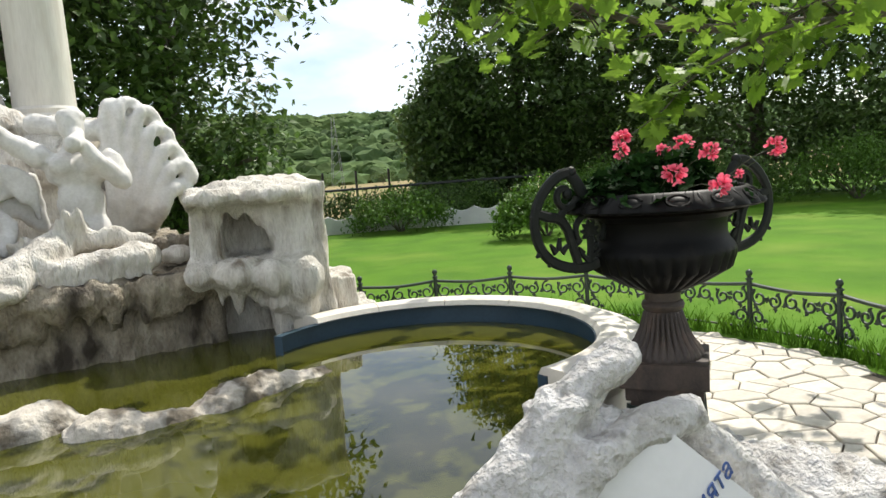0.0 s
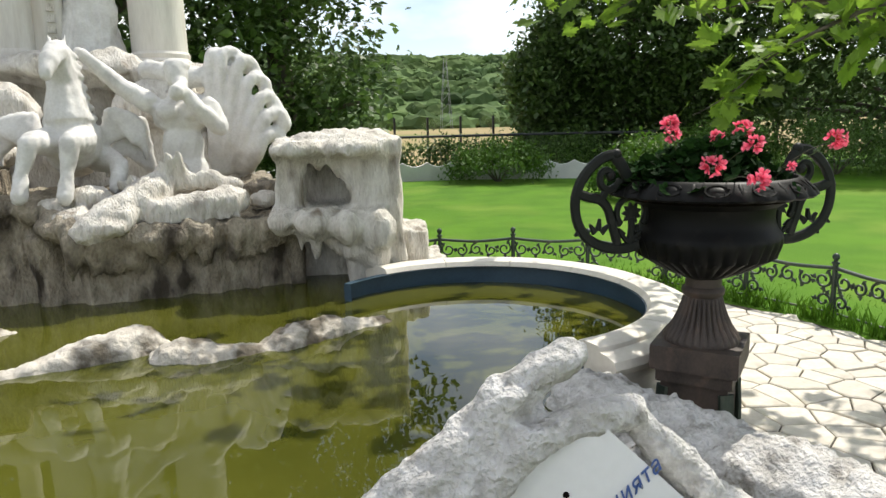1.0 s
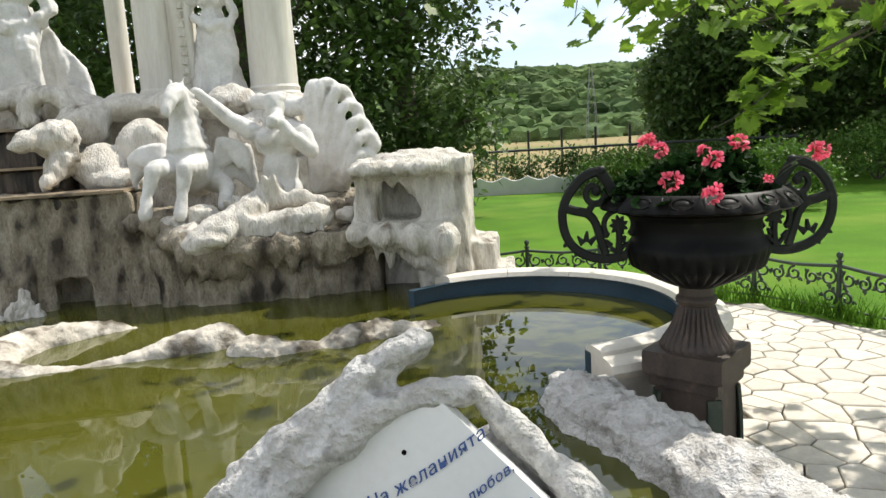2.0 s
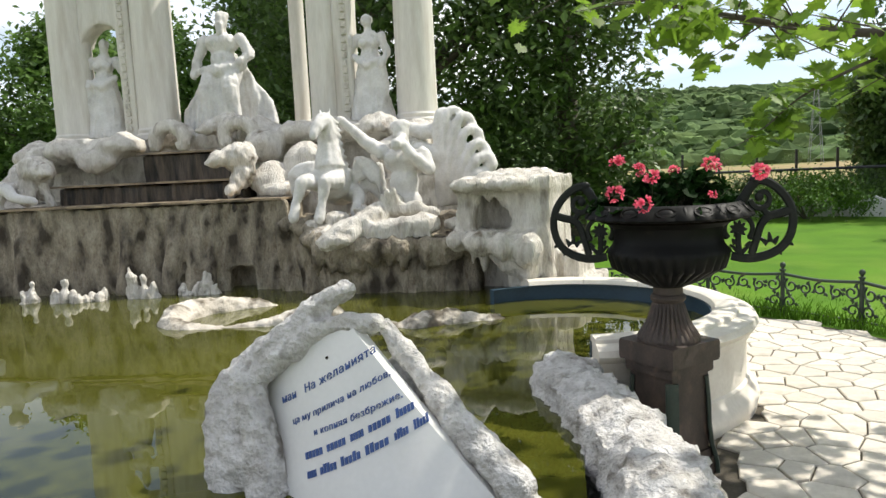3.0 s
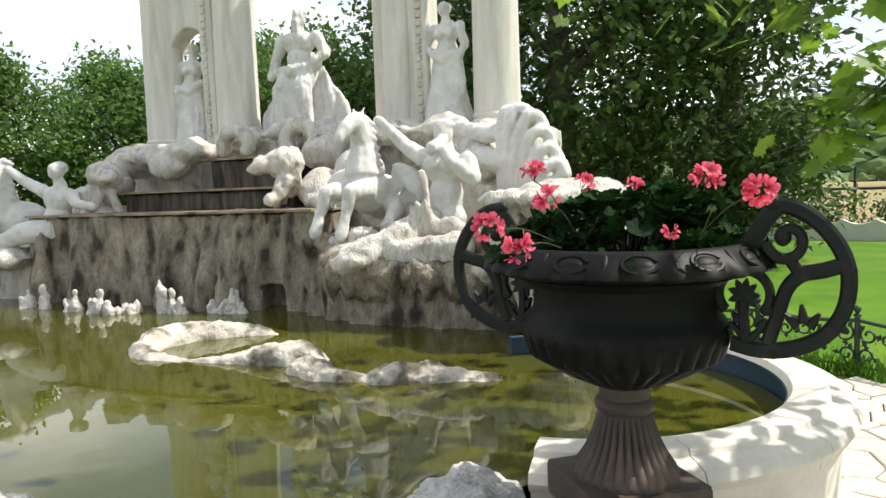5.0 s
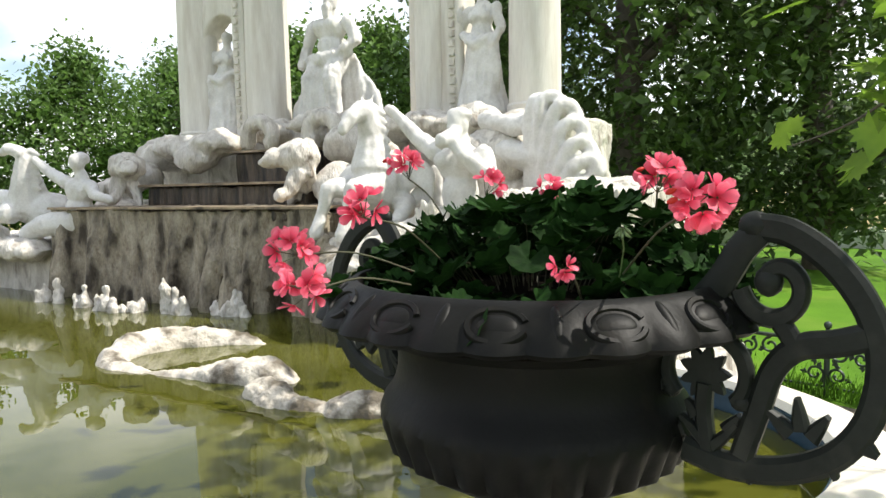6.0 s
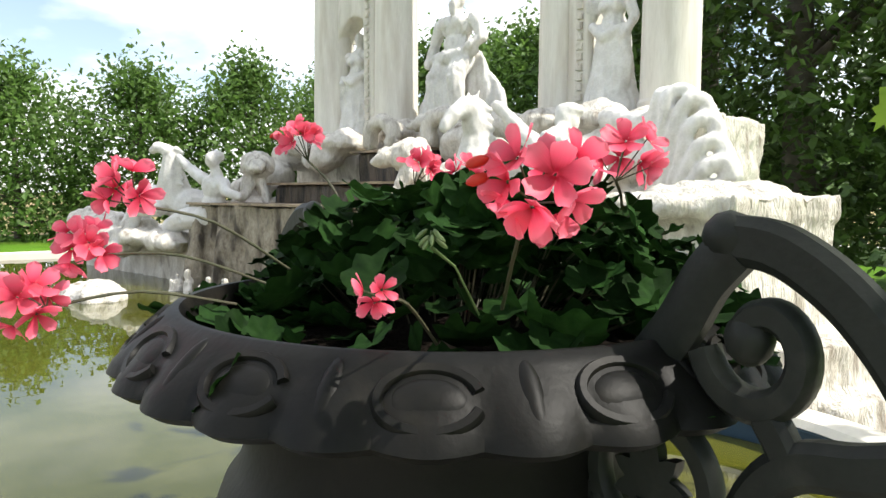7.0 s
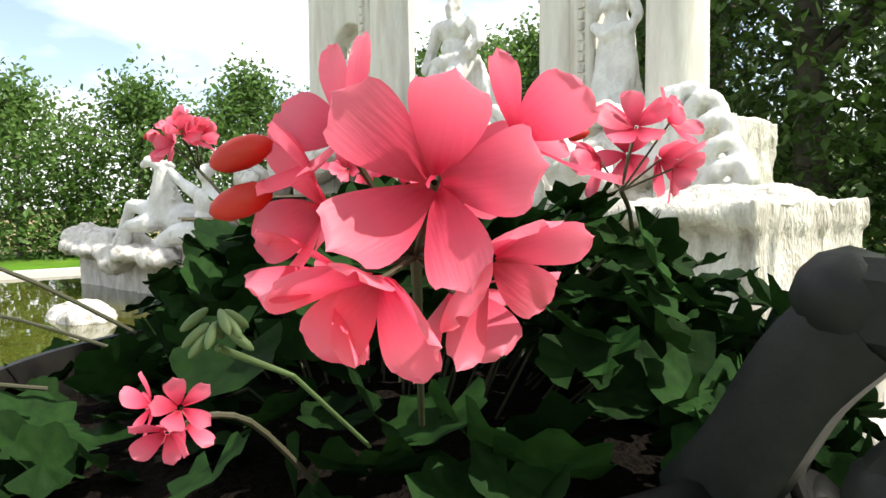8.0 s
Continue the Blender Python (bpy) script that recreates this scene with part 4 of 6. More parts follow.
# the winding stone in the water
def winding(bm):
    a = bez([(-2.62, 1.35, 0.33), (-2.80, 1.28, 0.37), (-3.02, 1.05, 0.39), (-3.05, 0.75, 0.38), (-2.86, 0.6, 0.35), (-2.5, 0.68, 0.335), (-2.3, 0.78, 0.37), (-2.05, 0.9, 0.385), (-1.93, 0.96, 0.34)], 4)
    w = [0.05, 0.05, 0.05, 0.06, 0.07, 0.08, 0.09, 0.1, 0.1, 0.11, 0.11, 0.11, 0.11, 0.1, 0.09, 0.08, 0.07, 0.07, 0.065, 0.065, 0.065, 0.065, 0.07, 0.075, 0.08, 0.09, 0.1, 0.11, 0.11, 0.11, 0.1, 0.08, 0.05]
    for p, q, r, s in zip(a, a[1:], w, w[1:]):
        cap(bm, p - Vector((0, 0, 0.045)), q - Vector((0, 0, 0.045)), r * 0.96, s * 0.96)


bm = bmesh.new()
winding(bm)
tagged(part("winding_rock", sculpt(bm, "winding_rock", 0.014, [(0.018, (8, 8, 8), 0), (0.010, (22, 22, 20), 3), (0.006, (60, 60, 50), 5)], 2), TUFA_LOW), "hooked white stone ridge winding out of the green water", "rock", "rocks in the water")
bm = bmesh.new()
for p, q, r in (((-1.88, 0.78, 0.32), (-1.72, 0.74, 0.32), 0.1), ((-1.72, 0.74, 0.30), (-1.45, 0.82, 0.3), 0.085), ((-1.45, 0.82, 0.31), (-1.2, 0.98, 0.32), 0.1), ((-1.2, 0.98, 0.32), (-0.98, 1.1, 0.3), 0.075)):
    cap(bm, p, q, r * 0.95, r * 0.85)
tagged(part("low_rock", sculpt(bm, "low_rock", 0.012, [(0.022, (9, 9, 9), 2), (0.014, (24, 24, 30), 3), (0.007, (60, 60, 50), 5)], 1), TUFA_LOW), "long low craggy white rock lying in the water", "rock", "rocks in the water")
bm = bmesh.new()
ell(bm, (-5.3, 0.55, 0.34), (0.28, 0.2, 0.16))
ell(bm, (-5.6, 0.5, 0.32), (0.3, 0.2, 0.12))
tagged(part("low_rock", sculpt(bm, "low_rock", 0.02, [(0.04, (8, 8, 8), 5), (0.015, (22, 22, 24), 3)], 1), TUFA), "rounded white rock rising from the water", "rock", "rocks in the water")


# ---- urn with its pedestal ----
def build_urn():
    ped = thing("pedestal", "square brown cast-iron pedestal beside the pool wall", "pedestal", pose(0.0, 0.0, GROUND, 0, 0, 50) @ Matrix.Diagonal((0.70, 0.70, 1, 1)))
    bm = bmesh.new()
    box(bm, -0.15, 0.15, -0.15, 0.15, 0.06, 0.45)
    bmesh.ops.bevel(bm, geom=bm.edges[:], offset=0.006, segments=2)
    part("shaft", bm, RUST, ped)
    bm = bmesh.new()
    box(bm, -0.17, 0.17, -0.17, 0.17, 0.42, 0.465)
    box(bm, -0.195, 0.195, -0.195, 0.195, 0.465, 0.545)
    bmesh.ops.bevel(bm, geom=bm.edges[:], offset=0.007, segments=2)
    part("cap_slab", bm, RUST, ped)
    bm = bmesh.new()
    box(bm, -0.19, 0.19, -0.19, 0.19, -0.02, 0.07)
    box(bm, -0.17, 0.17, -0.17, 0.17, 0.07, 0.10)
    bmesh.ops.bevel(bm, geom=bm.edges[:], offset=0.008, segments=2)
    part("plinth", bm, RUST, ped)
    for k in range(4):
        bm = bmesh.new()
        sweep(bm, [(0, 0, 0.40), (0.012, 0, 0.3), (0.016, 0, 0.2), (0.03, 0, 0.12), (0.055, 0, 0.05), (0.06, 0, 0.0)], 0.014, 0.035)
        part("corner_scroll", bm, FENCE, ped, "greenish iron leaf scroll", at=pose(0, 0, 0, 0, 0, 45 + 90 * k) @ pose(0.20, 0, 0))
    urn = thing("garden_urn", "dark cast-iron garden urn with two scrolled handles", "urn", pose(0, 0, 0.515) @ Matrix.Diagonal((0.88, 0.88, 1, 1)))
    foot = [(0.165, 0.0, 28, 0.0), (0.165, 0.012, 28, 0.006), (0.15, 0.03, 28, 0.012), (0.125, 0.055, 28, 0.014), (0.105, 0.085, 28, 0.014), (0.09, 0.12, 28, 0.012), (0.083, 0.145, 28, 0.006), (0.078, 0.15, 0, 0),
            (0.09, 0.158, 0, 0), (0.094, 0.17, 0, 0), (0.088, 0.18, 0, 0), (0.078, 0.185, 0, 0), (0.078, 0.215, 0, 0), (0.088, 0.222, 0, 0)]
    part("foot", lathe([(r * 0.83, z, k, d * 0.83) for r, z, k, d in foot], 168), RUST, urn, "fluted brown foot and stem")
    bowl = [(0.075, 0.215, 0, 0), (0.11, 0.228, 32, 0.004), (0.16, 0.25, 32, 0.012), (0.205, 0.275, 32, 0.014), (0.24, 0.293, 32, 0.014), (0.258, 0.335, 32, 0.008), (0.262, 0.352, 0, 0), (0.255, 0.368, 0, 0), (0.24, 0.385, 0, 0), (0.232, 0.405, 0, 0),
            (0.230, 0.430, 0, 0), (0.236, 0.455, 0, 0), (0.246, 0.475, 0, 0), (0.258, 0.487, 0, 0), (0.262, 0.494, 0, 0)]
    part("bowl", lathe(bowl, 192), IRON, urn)
    rim = [(0.245, 0.475, 0, 0), (0.30, 0.484, 28, 0.006), (0.345, 0.488, 28, 0.014), (0.356, 0.495, 28, 0.014), (0.352, 0.504, 28, 0.012), (0.334, 0.522, 28, 0.007), (0.312, 0.538, 0, 0), (0.303, 0.545, 0, 0), (0.295, 0.545, 0, 0), (0.290, 0.536, 0, 0), (0.287, 0.48, 0, 0), (0.245, 0.455, 0, 0)]
    bm = lathe(rim, 224)
    bmesh.ops.delete(bm, geom=[f for f in bm.faces if len(f.verts) > 10], context="FACES_ONLY")
    rimo = part("rim", bm, IRON, urn, "flared rim with egg ornament")
    bead, border, tongue = bmesh.new(), bmesh.new(), bmesh.new()
    ell(bead, (0, 0, 0), (0.018, 0.029, 0.0075), sub=3)
    sweep(border, [(0.037 * math.cos(a), 0, 0.024 * math.sin(a)) for a in np.linspace(0.3, 5.98, 28)], 0.0045, 0.0055)
    ell(tongue, (0, 0, 0), (0.032, 0.010, 0.0075), sub=3)
    bead, border, tongue = mesh_of(bead, "egg"), mesh_of(border, "egg_border"), mesh_of(tongue, "tongue")
    for k in range(14):
        m = pose(0, 0, 0, 0, 0, 360 * (k + 0.5) / 14) @ pose(0.330, 0, 0.520, 0, 40, 0)
        part("egg", bead, IRON, rimo, at=m)
        part("egg_border", border, IRON, rimo, at=m @ pose(0, 0, 0, 90, 0, 90))
        part("tongue", tongue, IRON, rimo, at=pose(0, 0, 0, 0, 0, 360 * k / 14) @ pose(0.330, 0, 0.520, 0, 40, 0))
    part("soil", lathe([(0.05, 0.475, 0, 0), (0.291, 0.475, 0, 0), (0.289, 0.508, 0, 0), (0.15, 0.518, 0, 0), (0.02, 0.520, 0, 0)], 60), SOIL_AND_SHADE, urn, "dark potting soil")
    for side in (0, 1):
        m = pose(0, 0, 0, 0, 0, 180 * side)
        h = part("handle", handle_bm(), HANDLE_IRON, urn, "scrolled iron handle in worn green-black paint, toned lighter as if skylit", at=m)
        flower = bmesh.new()
        ring = []
        for k in range(36):
            a = 2 * math.pi * k / 36
            r = 0.030 + 0.007 * math.cos(9 * a)
            ring.append(flower.verts.new((0.293 + r * math.cos(a), -0.006, 0.435 + r * math.sin(a))))
        g = bmesh.ops.extrude_face_region(flower, geom=[flower.faces.new(ring)])
        bmesh.ops.translate(flower, verts=[v for v in g["geom"] if isinstance(v, bmesh.types.BMVert)], vec=(0, 0.012, 0))
        bmesh.ops.recalc_face_normals(flower, faces=flower.faces[:])
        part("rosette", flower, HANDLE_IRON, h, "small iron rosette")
        for u, v, du, dv in ((668, 285, -4, -30), (660, 290, -22, -20), (676, 290, 14, -22), (540, 262, -14, 10), (618, 268, 14, 8), (560, 305, -16, 10), (602, 300, 12, -18), (572, 290, -10, -16), (715, 285, 14, 10), (690, 305, 8, 18), (630, 330, -6, 16), (727, 205, 12, -10)):
            leaf = bmesh.new()
            a, b = scroll_at(u, v), scroll_at(u + du, v + dv)
            sweep(leaf, [a, a.lerp(b, 0.6), b], 0.012, 0.0088, taper=0.3)
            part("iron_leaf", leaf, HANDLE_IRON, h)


def scroll_at(u, v):
    """A place in the handle's plane, from its pattern drawn on a grid of 1.26 mm."""
    return Vector(((u - 375) * 0.001432, 0, 0.435 + (245 - v) * 0.00126))


def handle_bm():
    bm = bmesh.new()
    t = 0.012

    def bar(points, wide, thick, taper=1.0):
        sweep(bm, bez([scroll_at(*p) for p in points], 5), wide, t * thick, taper=taper)

    # broad root rising from the rim to the crown
    bar([(578, 172), (596, 148), (612, 120), (628, 102)], 0.020, 1.0, 0.9)
    # outer bow
    bar([(624, 98), (655, 103), (690, 128), (718, 168), (729, 212), (722, 262), (697, 302), (655, 326), (605, 334), (560, 326)], 0.0165, 0.97)
    e = scroll_at(624, 97)
    ell(bm, e, (0.022, 0.016, 0.018))
    # the volute under the crown
    c = scroll_at(644, 152)
    sweep(bm, [(c.x + r * math.cos(a), 0, c.z + r * math.sin(a)) for a, r in zip(np.linspace(3.3, 8.6, 26), np.linspace(0.047, 0.017, 26))], 0.012, t * 0.94, taper=0.85)
    ell(bm, (c.x - 0.010, 0, c.z + 0.004), (0.019, 0.016, 0.019))
    # the bough that joins the bow, the volute and the bowl
    bar([(722, 190), (694, 200), (664, 208), (643, 232), (630, 275), (616, 322)], 0.0155, 0.92)
    bar([(648, 186), (656, 198), (662, 210)], 0.012, 0.9)
    # the ring round the rosette with curled ends, and its stalk
    c = scroll_at(580, 243)
    sweep(bm, [(c.x + 0.056 * math.cos(a), 0, c.z + 0.050 * math.sin(a)) for a in np.linspace(-0.75, 3.9, 30)], 0.010, t * 0.87)
    for u, v in ((614, 268), (545, 266)):
        ell(bm, scroll_at(u, v), (0.015, 0.012, 0.013))
    bar([(580, 255), (579, 285), (584, 325)], 0.012, 0.85)
    bar([(584, 318), (566, 300), (556, 292)], 0.010, 0.82, 0.4)
    bar([(588, 318), (603, 302), (612, 290)], 0.010, 0.8, 0.4)
    bmesh.ops.recalc_face_normals(bm, faces=bm.faces[:])
    return bm


build_urn()


# ---- geraniums ----
def leaf_bm(bm, m, r, rnd, lobes=7):
    c = bm.verts.new(m @ Vector((0, 0, -0.10 * r)))
    inner, outer = [], []
    n = lobes * 4
    for i in range(n + 1):
        a = radians(-160 + 320 * i / n)
        k = 1 + 0.085 * math.cos(a * lobes * 1.0) + 0.03 * math.cos(a * lobes * 3)
        w = 0.16 * r * math.cos(a * lobes) * 0.45
        inner.append(bm.verts.new(m @ Vector((0.55 * r * math.cos(a), 0.55 * r * math.sin(a), 0.02 * r + w * 0.4))))
        outer.append(bm.verts.new(m @ Vector((r * k * math.cos(a), r * k * math.sin(a), 0.1 * r + w))))
    for i in range(n):
        bm.faces.new((c, inner[i], inner[i + 1]))
        bm.faces.new((inner[i], outer[i], outer[i + 1], inner[i + 1]))


def build_foliage():
    rnd = random.Random(11)
    plant = thing("geranium_plant", "leafy dark green geranium plant filling the urn", "plant", Matrix.Diagonal((0.9, 0.9, 1, 1)))
    bm = bmesh.new()
    stems = bmesh.new()
    for k in range(860):
        a = rnd.uniform(0, 2 * math.pi)
        rr = 0.33 * math.sqrt(rnd.random())
        x, y = rr * math.cos(a), rr * math.sin(a)
        if (y < -0.15 and rnd.random() < 0.88) or (x > 0.2 and y < 0 and rnd.random() < 0.6):
            continue
        top = 1.152 - 0.75 * max(0, rr - 0.08) ** 1.6 + 0.02 * math.sin(7 * x) + 0.02 * math.cos(9 * y)
        if y < -0.12:
            top -= 0.05
        if x > 0.24:
            top -= 0.03
        z = top - abs(rnd.gauss(0, 0.045))
        z = max(z, 1.04)
        lean = x * 0.82 - y * 0.57
        if lean > 0.28:
            continue
        if lean > 0.17:
            z = min(z, 1.125 - 0.9 * (lean - 0.17)) - 0.03 * rnd.random()
        m = Matrix.Translation((x, y, z)) @ Euler((rnd.gauss(0, 0.45) - y * 1.2, rnd.gauss(0, 0.45) + x * 1.2, rnd.uniform(0, 6.28))).to_matrix().to_4x4()
        leaf_bm(bm, m, rnd.uniform(0.017, 0.031), rnd)
        if k % 6 == 0 and lean < 0.12:
            b = Vector((x * 0.5, y * 0.5, 1.02))
            mid = (b + Vector((x, y, z))) / 2 + Vector((0, 0, 0.02))
            for p, q in ((b, mid), (mid, Vector((x, y, z)))):
                d = q - p
                bmesh.ops.create_cone(stems, segments=5, radius1=0.0012, radius2=0.001, depth=d.length, matrix=Matrix.Translation((p + q) / 2) @ d.to_track_quat("Z", "Y").to_matrix().to_4x4())
    tagged(part("foliage", bm, GERLEAF, plant), kind="stuff")
    tagged(part("stalk_mass", stems, GERSTEM, plant), kind="stuff")


def petal_bm(length, width, cup, rnd):
    bm = bmesh.new()
    rows = []
    for i in range(12):
        t = 1 - (1 - i / 11) ** 1.5
        w = width * (0.16 + 0.84 * math.sin(min(1, t * 1.12) * math.pi * 0.62)) * (1 if t < 0.72 else math.sqrt(max(0.0, 1 - ((t - 0.72) / 0.285) ** 2)))
        row = []
        for j in range(9):
            s = (j - 4) / 4
            row.append(bm.verts.new((length * t - abs(s) * 0.06 * length * (t > 0.9), w * s, cup * length * (t * t * 0.6) - 0.10 * width * (1 - s * s) + 0.06 * width * math.sin(5 * t + 3 * s))))
        rows.append(row)
    for a, b in zip(rows, rows[1:]):
        for j in range(8):
            bm.faces.new((a[j], a[j + 1], b[j + 1], b[j]))
    return mesh_of(bm, "petal")


PRND = random.Random(21)
PETALS = [petal_bm(1.0, 0.27 + 0.045 * k, 0.05 + 0.16 * k, PRND) for k in range(3)]
for me in PETALS:
    me.materials.append(PETAL)


def flower_head(c, size, count, foot, label, facing=(0.5, -0.6, 0.25), buds=0, seed=1, petal=0.024):
    """One head of florets on a stem; size is the head's radius."""
    rnd = random.Random(seed)
    c = Vector(c)
    head = thing("geranium_bloom", label, "flower", pose(*c), "geranium blooms")
    bm = bmesh.new()
    f = Vector(foot) - c
    hub = Vector(facing).normalized() * (-0.5 * size) + Vector((0, 0, -0.3 * size))
    path = bez([f, f * 0.5 + Vector((0, 0, 0.01)), hub], 4)
    for p, q in zip(path, path[1:]):
        d = q - p
        bmesh.ops.create_cone(bm, segments=7, radius1=0.0015, radius2=0.0013, depth=d.length, matrix=Matrix.Translation((p + q) / 2) @ d.to_track_quat("Z", "Y").to_matrix().to_4x4())
    face = Vector(facing).normalized()
    spots = []
    for k in range(count):
        best = None
        for _ in range(12):
            v = Vector((rnd.gauss(0, 1), rnd.gauss(0, 1), rnd.gauss(0, 1) * 0.8 + 0.25)).normalized()
            v = (v + face * 0.8).normalized()
            s = min([(v - w).length for w in spots], default=9)
            if best is None or s > best[0]:
                best = (s, v)
        spots.append(best[1])
    for v in spots:
        base = v * size * rnd.uniform(0.5, 0.72)
        d = base - hub
        bmesh.ops.create_cone(bm, segments=5, radius1=0.0007, radius2=0.0006, depth=d.length, matrix=Matrix.Translation((base + hub) / 2) @ d.to_track_quat("Z", "Y").to_matrix().to_4x4())
        q = (v + Vector((rnd.gauss(0, 0.15), rnd.gauss(0, 0.15), rnd.gauss(0, 0.15)))).to_track_quat("Z", "Y").to_matrix().to_4x4()
        spin = rnd.uniform(0, 360)
        for j in range(5):
            s = petal * rnd.uniform(0.9, 1.15)
            me = PETALS[rnd.randrange(3)]
            part("petal", me, PETAL, head, at=Matrix.Translation(base) @ q @ pose(0, 0, 0, 0, 0, spin + 72 * j + rnd.uniform(-8, 8)) @ pose(0.001, 0, 0, rnd.uniform(-14, 14), -rnd.uniform(8, 34), 0) @ Matrix.Diagonal((s, s, s, 1)))
    for k in range(buds):
        v = Vector((rnd.uniform(-1, 0.2), rnd.uniform(-0.6, 0.4), rnd.uniform(-0.3, 0.3))).normalized() * size * 1.0
        b = bmesh.new()
        ell(b, (-0.019 + 0.002 * k, -0.026 - 0.001 * k, 0.010 - 0.009 * k), (0.0032, 0.0032, 0.0065), (0, 70, 54))
        part("bud", b, BUDRED, head, "closed red bud")
    part("flower_stem", bm, GERSTEM, head, "thin green stem")
    return head


build_foliage()
flower_head((0.312, -0.172, 1.170), 0.034, 9, (0.19, -0.09, 1.08), "large coral-pink geranium bloom leaning over the rim", (0.8, -0.55, 0.05), 2, 2, 0.0185)
flower_head((-0.044, -0.297, 1.165), 0.028, 6, (-0.05, -0.15, 1.09), "pink-red geranium bloom on a long stem", (0.5, -0.6, 0.2), 0, 3, 0.018)
flower_head((-0.171, -0.308, 1.113), 0.032, 8, (-0.1, -0.15, 1.07), "drooping pink-red geranium bloom beside the rim", (0.3, -0.8, 0.1), 0, 4, 0.018)
flower_head((-0.071, -0.368, 1.076), 0.032, 8, (-0.06, -0.2, 1.06), "pink-red geranium bloom hanging over the rim", (0.3, -0.8, -0.1), 0, 5, 0.018)
flower_head((-0.180, -0.077, 1.221), 0.030, 7, (-0.12, -0.03, 1.10), "red geranium bloom standing above the leaves", (0.3, -0.5, 0.5), 1, 6, 0.018)
flower_head((-0.109, 0.039, 1.194), 0.027, 6, (-0.05, 0.04, 1.10), "small red geranium bloom among the leaves", (0.2, 0.3, 0.8), 0, 7, 0.017)
flower_head((0.026, 0.002, 1.180), 0.024, 5, (0.04, 0.05, 1.10), "faded pink geranium bloom among the leaves", (0.1, 0.3, 0.8), 0, 8, 0.016)
flower_head((0.165, 0.075, 1.198), 0.034, 7, (0.14, 0.10, 1.09), "pale pink geranium bloom seen from behind", (0.0, 0.6, 0.6), 1, 9, 0.021)
flower_head((0.158, -0.178, 1.097), 0.017, 4, (0.15, -0.12, 1.05), "small wilted pink geranium bloom low in the leaves", (0.4, -0.8, 0.2), 0, 10, 0.012)
bm = bmesh.new()
for k in range(11):
    a = k * 2.4
    ell(bm, (0.236 + 0.006 * math.cos(a), -0.186 + 0.006 * math.sin(a), 1.137 + 0.003 * math.cos(3 * a)), (0.0015, 0.0015, 0.0048), (math.degrees(0.9 * math.sin(a)), math.degrees(-0.9 * math.cos(a)), 0))
chain(bm, [(0.20, -0.12, 1.08), (0.225, -0.16, 1.118), (0.236, -0.186, 1.132)], [0.0008, 0.0008, 0.0012])
tagged(part("bud_cluster", bm, BUDGREEN), "cluster of pale green geranium buds", "flower bud")


# ---- the carved rock with its inscription ----
def text_mesh(body, size):
    cu = bpy.data.curves.new("lettering", "FONT")
    cu.body, cu.size, cu.extrude = body, size, 0.0015
    cu.align_x = "LEFT"
    cu.space_character = 1.08
    ob = bpy.data.objects.new("lettering", cu)
    scene.collection.objects.link(ob)
    dg = bpy.context.evaluated_depsgraph_get()
    me = bpy.data.meshes.new_from_object(ob.evaluated_get(dg))
    bpy.data.objects.remove(ob)
    return me


